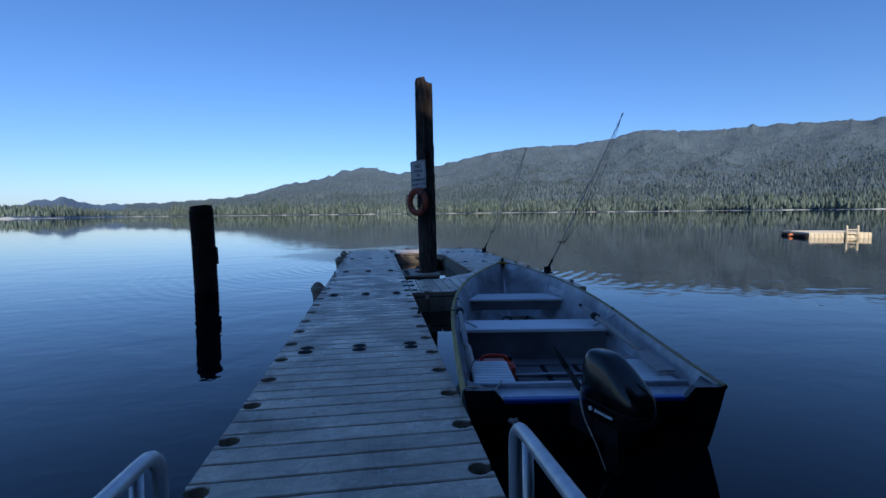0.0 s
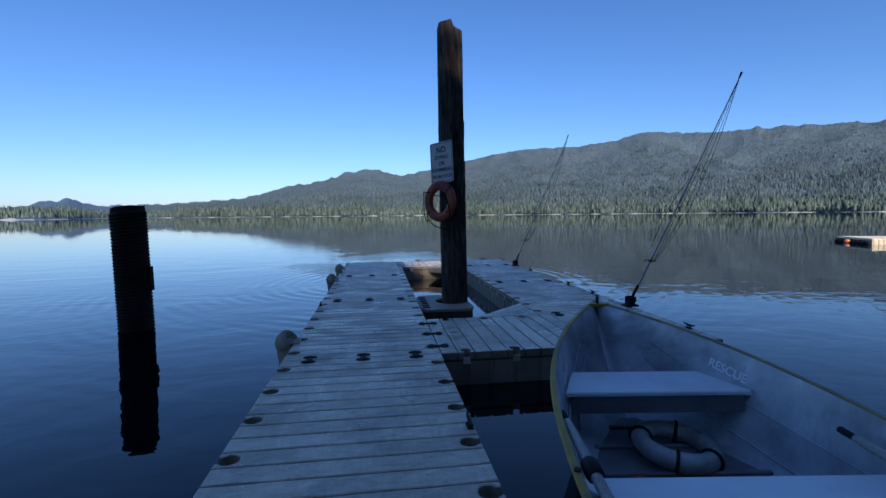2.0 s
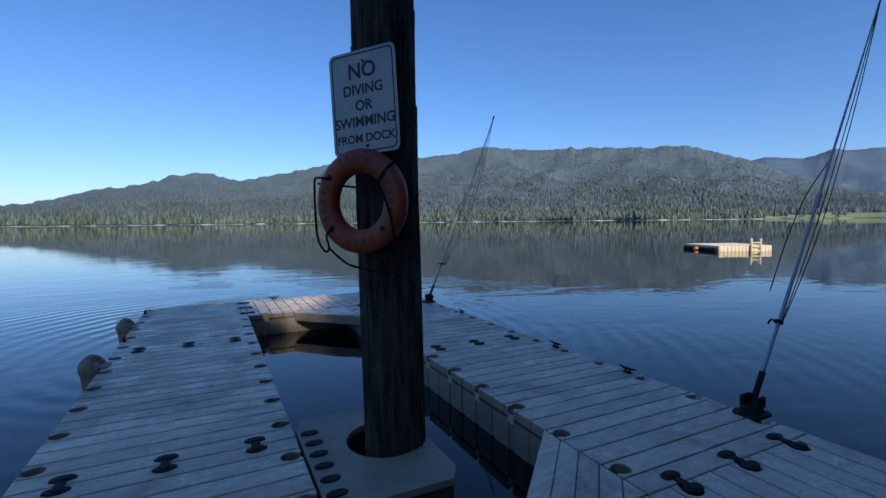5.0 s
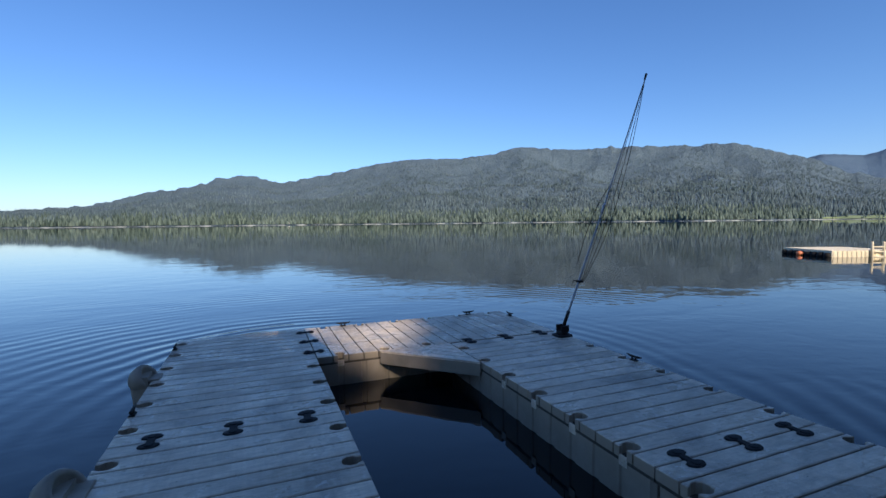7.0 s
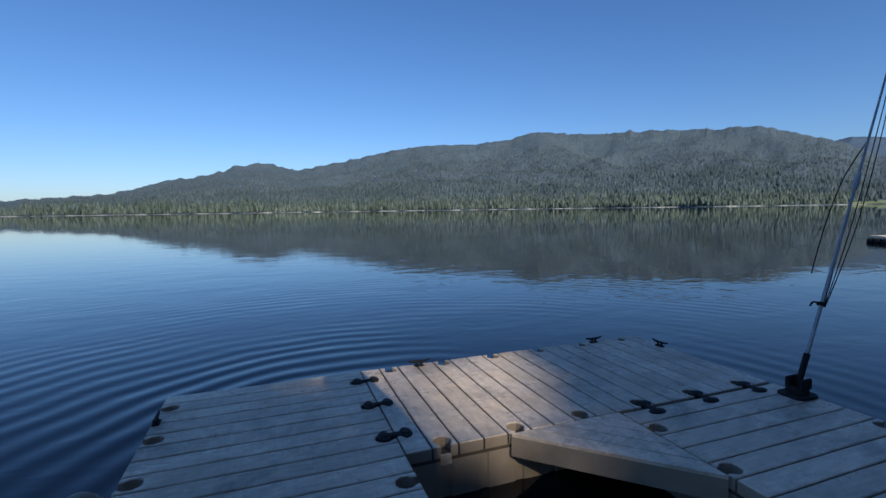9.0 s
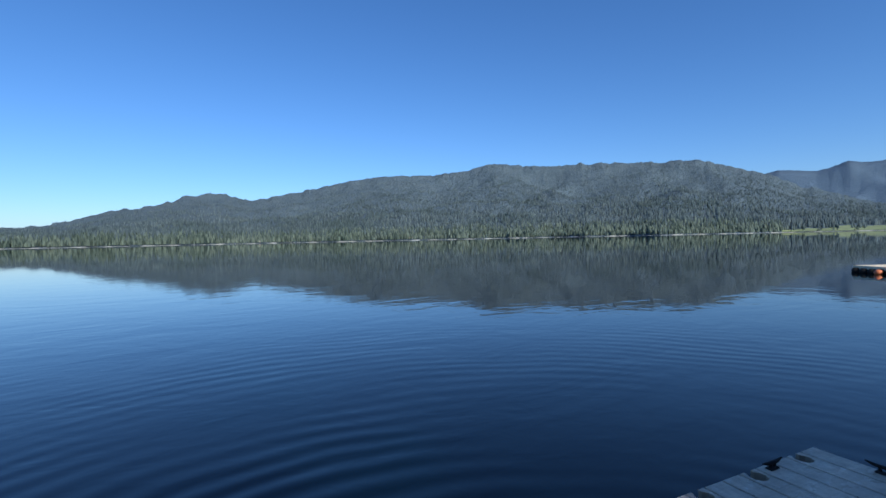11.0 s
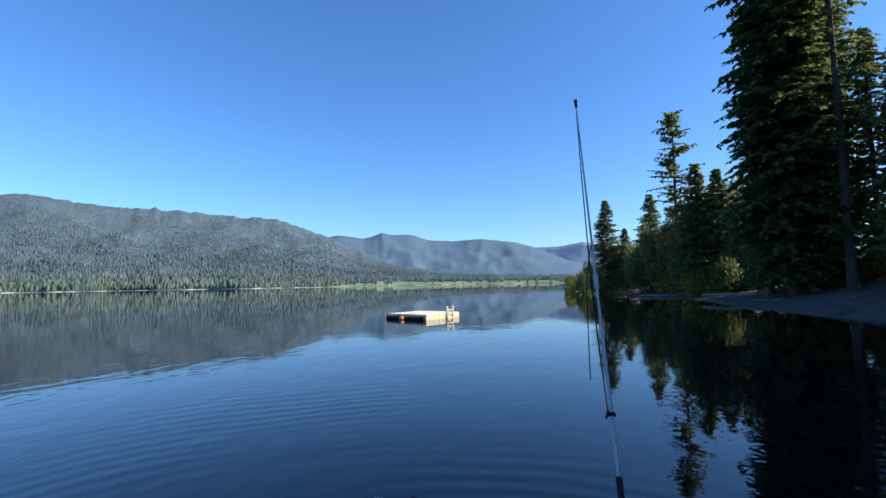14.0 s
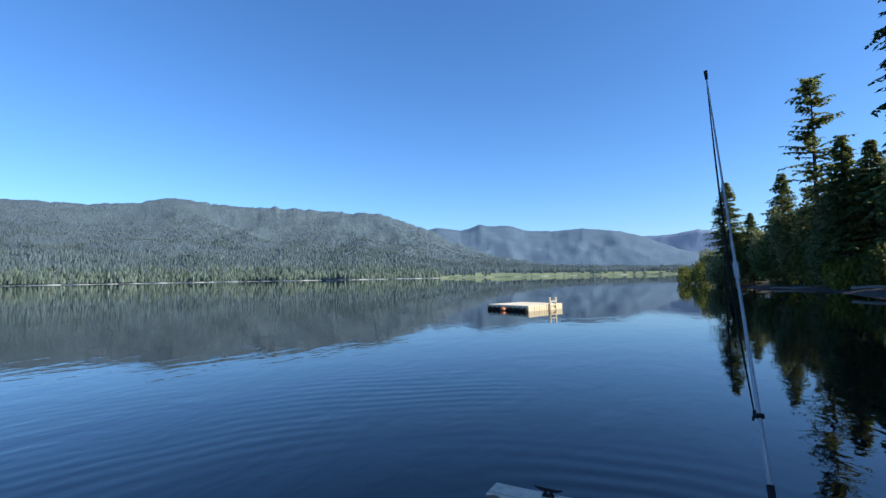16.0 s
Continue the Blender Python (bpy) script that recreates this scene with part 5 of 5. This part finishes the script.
def build_boat_contents():
    def inboat(x, y, z, rx=0, ry=0, rz=0):
        return BOAT @ pose(x, y, z, rx, ry, rz)

    oar((0.68, 2.42, 0.17), (0.74, 0.5, 0.05), 0, "weathered wooden oar laid along the boat on the thwart")
    oar((-0.83, 2.50, 0.245), (-0.82, 0.60, 0.07), 70, "weathered wooden oar resting along the gunwale")
    # outboard motor
    mo = thing("outboard_motor", inboat(0.02, -0.21, -0.02, 0, 0, 24) @ Matrix.Scale(0.92, 4), "glossy black outboard motor clamped to the transom", "outboard motor")
    bm = bmesh.new()
    rings = []
    for z, w, l, off in ((0.0, 0.12, 0.15, -0.04), (0.03, 0.165, 0.235, -0.06), (0.13, 0.185, 0.275, -0.07), (0.145, 0.178, 0.267, -0.07), (0.16, 0.185, 0.275, -0.07), (0.24, 0.182, 0.265, -0.06), (0.32, 0.168, 0.225, -0.025),
                         (0.39, 0.15, 0.175, 0.015), (0.44, 0.128, 0.13, 0.045), (0.465, 0.10, 0.095, 0.06), (0.475, 0.05, 0.05, 0.065)):
        rings.append([bm.verts.new((0.74 * w * math.copysign(abs(math.cos(a)) ** 0.55, math.cos(a)), off + l * math.copysign(abs(math.sin(a)) ** 0.6, math.sin(a)), z)) for a in (2 * math.pi * k / 28 for k in range(28))])
    for a, b in zip(rings, rings[1:]):
        for k in range(28):
            bm.faces.new((a[k], a[(k + 1) % 28], b[(k + 1) % 28], b[k]))
    bm.faces.new(rings[0][::-1])
    bm.faces.new(rings[-1])
    cowl = part("cowling", bm, M_MOTOR, mo, "glossy black cowling", True)
    for k in range(7):
        part("mark_bar", slab(bmesh.new(), -0.1385, -0.128, -0.015 - 0.024 * k, -0.002 - 0.024 * k, 0.08, 0.098, 0), M_SEAT, cowl, "pale maker's mark bar")
    part("emblem", sweep(bmesh.new(), [(-0.1385, 0.04, 0.088), (-0.130, 0.04, 0.088)], 0.016, 14), M_SEAT, cowl, "pale round emblem")
    part("cowl_band", sweep(bmesh.new(), [(0.74 * 0.178 * math.copysign(abs(math.cos(a)) ** 0.55, math.cos(a)), -0.07 + 0.268 * math.copysign(abs(math.sin(a)) ** 0.6, math.sin(a)), 0.145) for a in (2 * math.pi * (k + 0.5) / 28 for k in range(28))], 0.006, 6, True), M_RUBBER, cowl, "black rubber seal", True)
    part("cable", sweep(bmesh.new(), arc([(-0.06, 0.20, 0.22), (-0.12, 0.16, 0.12), (-0.15, 0.08, 0.0), (-0.15, -0.04, -0.14), (-0.12, -0.10, -0.3)], 6), 0.0055, 6), M_CORD, mo, "pale thin cable", True)
    bm = bmesh.new()
    prism(bm, [(-0.08, -0.16), (0.08, -0.16), (0.1, 0.08), (-0.1, 0.08)], -0.12, 0.02, 0.01)
    part("midsection", bm, M_RUBBER, mo)
    part("leg", prism(bmesh.new(), [(-0.035, -0.12), (0.035, -0.12), (0.045, 0.0), (-0.045, 0.0)], -0.85, -0.1, 0.0), M_RUBBER, mo)
    part("clamp_bracket", slab(bmesh.new(), -0.11, 0.11, 0.06, 0.30, -0.14, 0.05, 0.01), M_RUBBER, mo)
    part("tiller_arm", sweep(bmesh.new(), [(-0.02, 0.12, 0.10), (-0.01, 0.30, 0.13), (0.01, 0.46, 0.22)], [0.03, 0.026, 0.02], 10), M_RUBBER, mo, "", True)
    part("tiller_grip", sweep(bmesh.new(), [(0.01, 0.46, 0.22), (0.015, 0.64, 0.35)], [0.022, 0.019], 10), M_RUBBER, mo, "", True)
    part("shift_lever", sweep(bmesh.new(), arc([(0.02, 0.14, 0.1), (0.03, 0.17, 0.2), (0.0, 0.18, 0.26)]), [0.012] * 12 + [0.02], 8), M_RUBBER, mo, "", True)
    # fuel can, hose, ropes, white ring, loose gear
    can = thing("fuel_can", inboat(-0.55, 1.12, -0.284), "red-orange plastic fuel can on the boat floor", "fuel can")
    part("can_body", prism(bmesh.new(), rounded_rect(0.36, 0.24, 0.05), 0.0, 0.22, 0.03), M_RED, can)
    part("can_handle", sweep(bmesh.new(), arc([(-0.13, 0, 0.20), (-0.1, 0, 0.27), (0.08, 0, 0.27), (0.11, 0, 0.20)]), 0.018, 8), M_RED, can, "", True)
    part("can_cap", lathe(bmesh.new(), [(0.04, 0.21), (0.04, 0.25), (0.03, 0.255)], 14, (0.13, 0.06)), M_RUBBER, can)
    hose = thing("fuel_hose", inboat(0, 0, 0), "black fuel hose running over the boat floor", "hose")
    part("hose_line", sweep(bmesh.new(), arc([(-0.44, 1.15, -0.08), (-0.34, 1.05, -0.24), (-0.22, 0.85, -0.272), (0.0, 0.68, -0.272), (0.15, 0.5, -0.272), (0.14, 0.36, -0.2), (0.1, 0.29, 0.0), (0.1, 0.0, 0.05)], 6), 0.011, 7), M_RUBBER, hose, "", True)
    ring = thing("boat_life_ring", inboat(0.08, 3.1, -0.252, 4, 3, 20), "white life ring with dark straps on the boat floor", "life ring")
    bm = bmesh.new()
    sweep(bm, [(0.225 * math.cos(a), 0.225 * math.sin(a), 0.045) for a in (2 * math.pi * k / 32 for k in range(32))], 0.062, 12, True)
    part("ring_body", bm, M_DIRTY, ring, "", True)
    for a0 in (45, 135, 225, 290):
        a = radians(a0)
        c = Vector((0.225 * math.cos(a), 0.225 * math.sin(a), 0.045))
        bm = sweep(bmesh.new(), [c + Vector((math.cos(a) * math.cos(t), math.sin(a) * math.cos(t), math.sin(t))) * 0.068 for t in (2 * math.pi * k / 14 for k in range(14))], 0.012, 5, True)
        part("strap", bm, M_RUBBER, ring)
    vest = thing("life_vest", inboat(-0.32, 2.62, -0.284, 0, 0, 25), "crumpled orange and olive life vest on the boat floor", "life vest")
    bm = prism(bmesh.new(), rounded_rect(0.20, 0.30, 0.06), 0, 0.06, 0.025)
    for v in bm.verts:
        v.co.z += 0.03 * soft_noise(v.co.x * 7, v.co.y * 7) if v.co.z > 0.02 else 0
    part("panel", bm, M_RED, vest)
    part("webbing", slab(bmesh.new(), -0.11, 0.11, -0.03, 0.03, 0.045, 0.085, 0.01), M_DARKPANEL, vest)
    rope = thing("stern_line", inboat(0, 0, 0), "pale cord tied round the boat's stern quarter", "rope")
    part("cord", sweep(bmesh.new(), arc([(-0.60, 0.33, 0.045), (-0.68, 0.2, 0.02), (-0.80, 0.08, 0.09), (-0.90, 0.0, 0.118), (-0.93, -0.03, 0.05), (-0.90, -0.02, -0.2), (-0.88, -0.01, -0.36)], 6), 0.007, 6), M_CORD, rope, "", True)
    rope = thing("hanging_line", inboat(0, 0, 0), "pale frayed cord hanging from the transom", "rope")
    part("cord", sweep(bmesh.new(), arc([(-0.58, -0.012, -0.10), (-0.55, -0.02, -0.13), (-0.565, -0.022, -0.25), (-0.56, -0.02, -0.36)], 6), 0.008, 6), M_CORD, rope, "", True)
    bm = sweep(bmesh.new(), [(-0.6, -0.02, -0.1), (-0.575, -0.03, -0.12), (-0.54, -0.02, -0.1)], 0.018, 6)
    part("knot", bm, M_CORD, rope, "", True)


# ---- swimming raft ----
def build_raft():
    ang = math.degrees(math.atan2(23.56 - 20.74, 26.17 - 25.03))
    m = pose(25.03, 20.74, 0.0, 0, 0, ang)           # corner nearest the dock; local x along one side, local y to the left
    ob = thing("swim_raft", m, "square tan plastic swimming raft with a white ladder afloat", "raft")
    s = 3.06
    for k in range(2):
        y0 = -s + s / 2 * k
        bm = slab(bmesh.new(), 0.01, s - 0.01, y0 + 0.006, y0 + s / 2 - 0.006, -0.46, -0.05, 0.01)
        part("float_hull", bm, M_RAFT, ob)
        for i in range(18):
            x = s * i / 18
            part("plank", slab(bmesh.new(), x + 0.006, x + s / 18 - 0.006, y0 + 0.005, y0 + s / 2 - 0.005, -0.05, -0.03, 0.004), M_RAFT, ob)
    for i in range(8):
        x = s * (i + 0.5) / 8
        bm = lathe(bmesh.new(), [(0.08, -0.42), (0.13, -0.38), (0.158, -0.30), (0.15, -0.21), (0.11, -0.145), (0.05, -0.125)], 14, (x, 0.05))
        part("fender", bm, M_RUBBER, ob, "black rounded fender", True)
    part("buoy", lathe(bmesh.new(), [(0.03, -0.40), (0.11, -0.36), (0.155, -0.27), (0.12, -0.18), (0.03, -0.13)], 14, (1.65, 0.24)), M_BUOY, ob, "orange mooring buoy", True)
    for i in range(14):
        y = -s * (i + 0.5) / 14
        part("side_rib", slab(bmesh.new(), -0.014, 0.012, y - 0.05, y + 0.05, -0.30, -0.075, 0.006), M_RAFT, ob)
    lad = thing("raft_ladder", m @ pose(0.0, -2.08, 0, 0, 0, 0), "white plastic boarding ladder on the raft", "ladder")
    for dy in (-0.27, 0.27):
        part("stile", sweep(bmesh.new(), [(-0.06, dy, -0.9), (-0.06, dy, 0.30), (-0.05, dy, 0.37)], 0.055, 10), M_RAFT, lad, "", True)
    for z in (-0.6, -0.3, -0.08, 0.14):
        part("rung", slab(bmesh.new(), -0.10, -0.02, -0.27, 0.27, z - 0.03, z + 0.02, 0.008), M_RAFT, lad)


# ---- gangway ----
def build_gangway():
    ob = thing("gangway", pose(0.07, -1.30, 0.045, -3.2, 0, 0), "grey aluminium gangway with low tube rails reaching the dock", "gangway")
    part("tread_plate", slab(bmesh.new(), -0.56, 0.56, -9.0, 0.0, -0.06, 0.0, 0.006), M_ALU, ob)
    for k in range(40):
        y = -0.1 - 0.22 * k
        part("grip_bar", slab(bmesh.new(), -0.54, 0.54, y, y + 0.02, 0.0, 0.008, 0.002), M_ALU, ob)
    for s in (-1, 1):
        x = s * 0.60
        rail = part("rail", sweep(bmesh.new(), [(x, -9.0, 0.53)] + arc([(x, -0.05, 0.53), (x, 0.03, 0.52), (x, 0.08, 0.47), (x, 0.09, 0.39)], 5) + [(x, 0.09, -0.04)], 0.024, 10), M_ALU, ob, "pale aluminium tube rail", True)
        for k in range(8):
            y = -0.06 - 1.2 * k
            part("post", sweep(bmesh.new(), [(x, y, -0.05), (x, y, 0.52)], 0.02, 8), M_ALU, rail, "", True)
        part("stringer", slab(bmesh.new(), x - 0.03, x + 0.03, -9.0, 0.1, -0.06, 0.02, 0.004), M_ALU, ob)


# ---- far houses and driftwood ----
def build_far_houses():
    rng = random.Random(9)
    for i, az in enumerate((3.5, 6.8, 12.2, 17.5, 21.0, 29.5, 33.0, 39.5, 47.0)):
        a, r = radians(az), shore_distance(az) + 28 + rng.uniform(0, 30)
        h = thing("lake_house", pose(r * math.sin(a), r * math.cos(a), far_height(az, r) - 1, 0, 0, -az + rng.uniform(-20, 20)), "small pale house among trees on the far shore", "house", "houses on the far shore")
        w, d, t = rng.uniform(9, 15), 8, rng.uniform(3.5, 5)
        part("wall", slab(bmesh.new(), -w / 2, w / 2, -d / 2, d / 2, 0, t, 0), M_HOUSE, h)
        bm = bmesh.new()
        v = [bm.verts.new(p) for p in ((-w / 2 - 0.5, -d / 2 - 0.6, t), (w / 2 + 0.5, -d / 2 - 0.6, t), (w / 2 + 0.5, d / 2 + 0.6, t), (-w / 2 - 0.5, d / 2 + 0.6, t), (-w / 2 - 0.5, 0, t + 2.4), (w / 2 + 0.5, 0, t + 2.4))]
        for f in ((0, 1, 5, 4), (2, 3, 4, 5), (0, 4, 3), (1, 2, 5), (3, 2, 1, 0)):
            bm.faces.new([v[k] for k in f])
        part("roof", bm, M_ROOF, h)


def build_driftwood():
    for i, (az, d, ln, turn, r) in enumerate(((106.4, 51, 3.6, 60, 0.12), (108.6, 43, 2.2, 50, 0.06), (106.4, 49.5, 6.2, 72, 0.19), (98.6, 63, 4.4, 66, 0.12))):
        a = radians(az)
        x, y = 0.45 + d * math.sin(a), 12.6 + d * math.cos(a)
        ob = thing("driftwood_log", pose(x, y, near_height(x, y) + r * 0.7, 0, 0, turn), "bleached driftwood log lying on the beach", "log", "driftwood logs")
        bm = sweep(bmesh.new(), [(ln * (k / 8 - 0.5), 0.15 * math.sin(k * 0.9 + i), 0.05 * math.sin(k * 1.3)) for k in range(9)], [r * (1 - 0.05 * k) for k in range(9)], 10)
        part("log_body", bm, M_DRIFT, ob, "", True)
        if i == 2:
            for k in range(5):
                t = k * 1.25
                part("root", sweep(bmesh.new(), [(-ln / 2, 0, 0), (-ln / 2 - 0.3, 0.5 * math.cos(t), 0.5 * math.sin(t) + 0.15)], [0.1, 0.03], 6), M_DRIFT, ob)


build_boat()
build_boat_contents()
build_raft()
build_gangway()
build_far_houses()
build_driftwood()
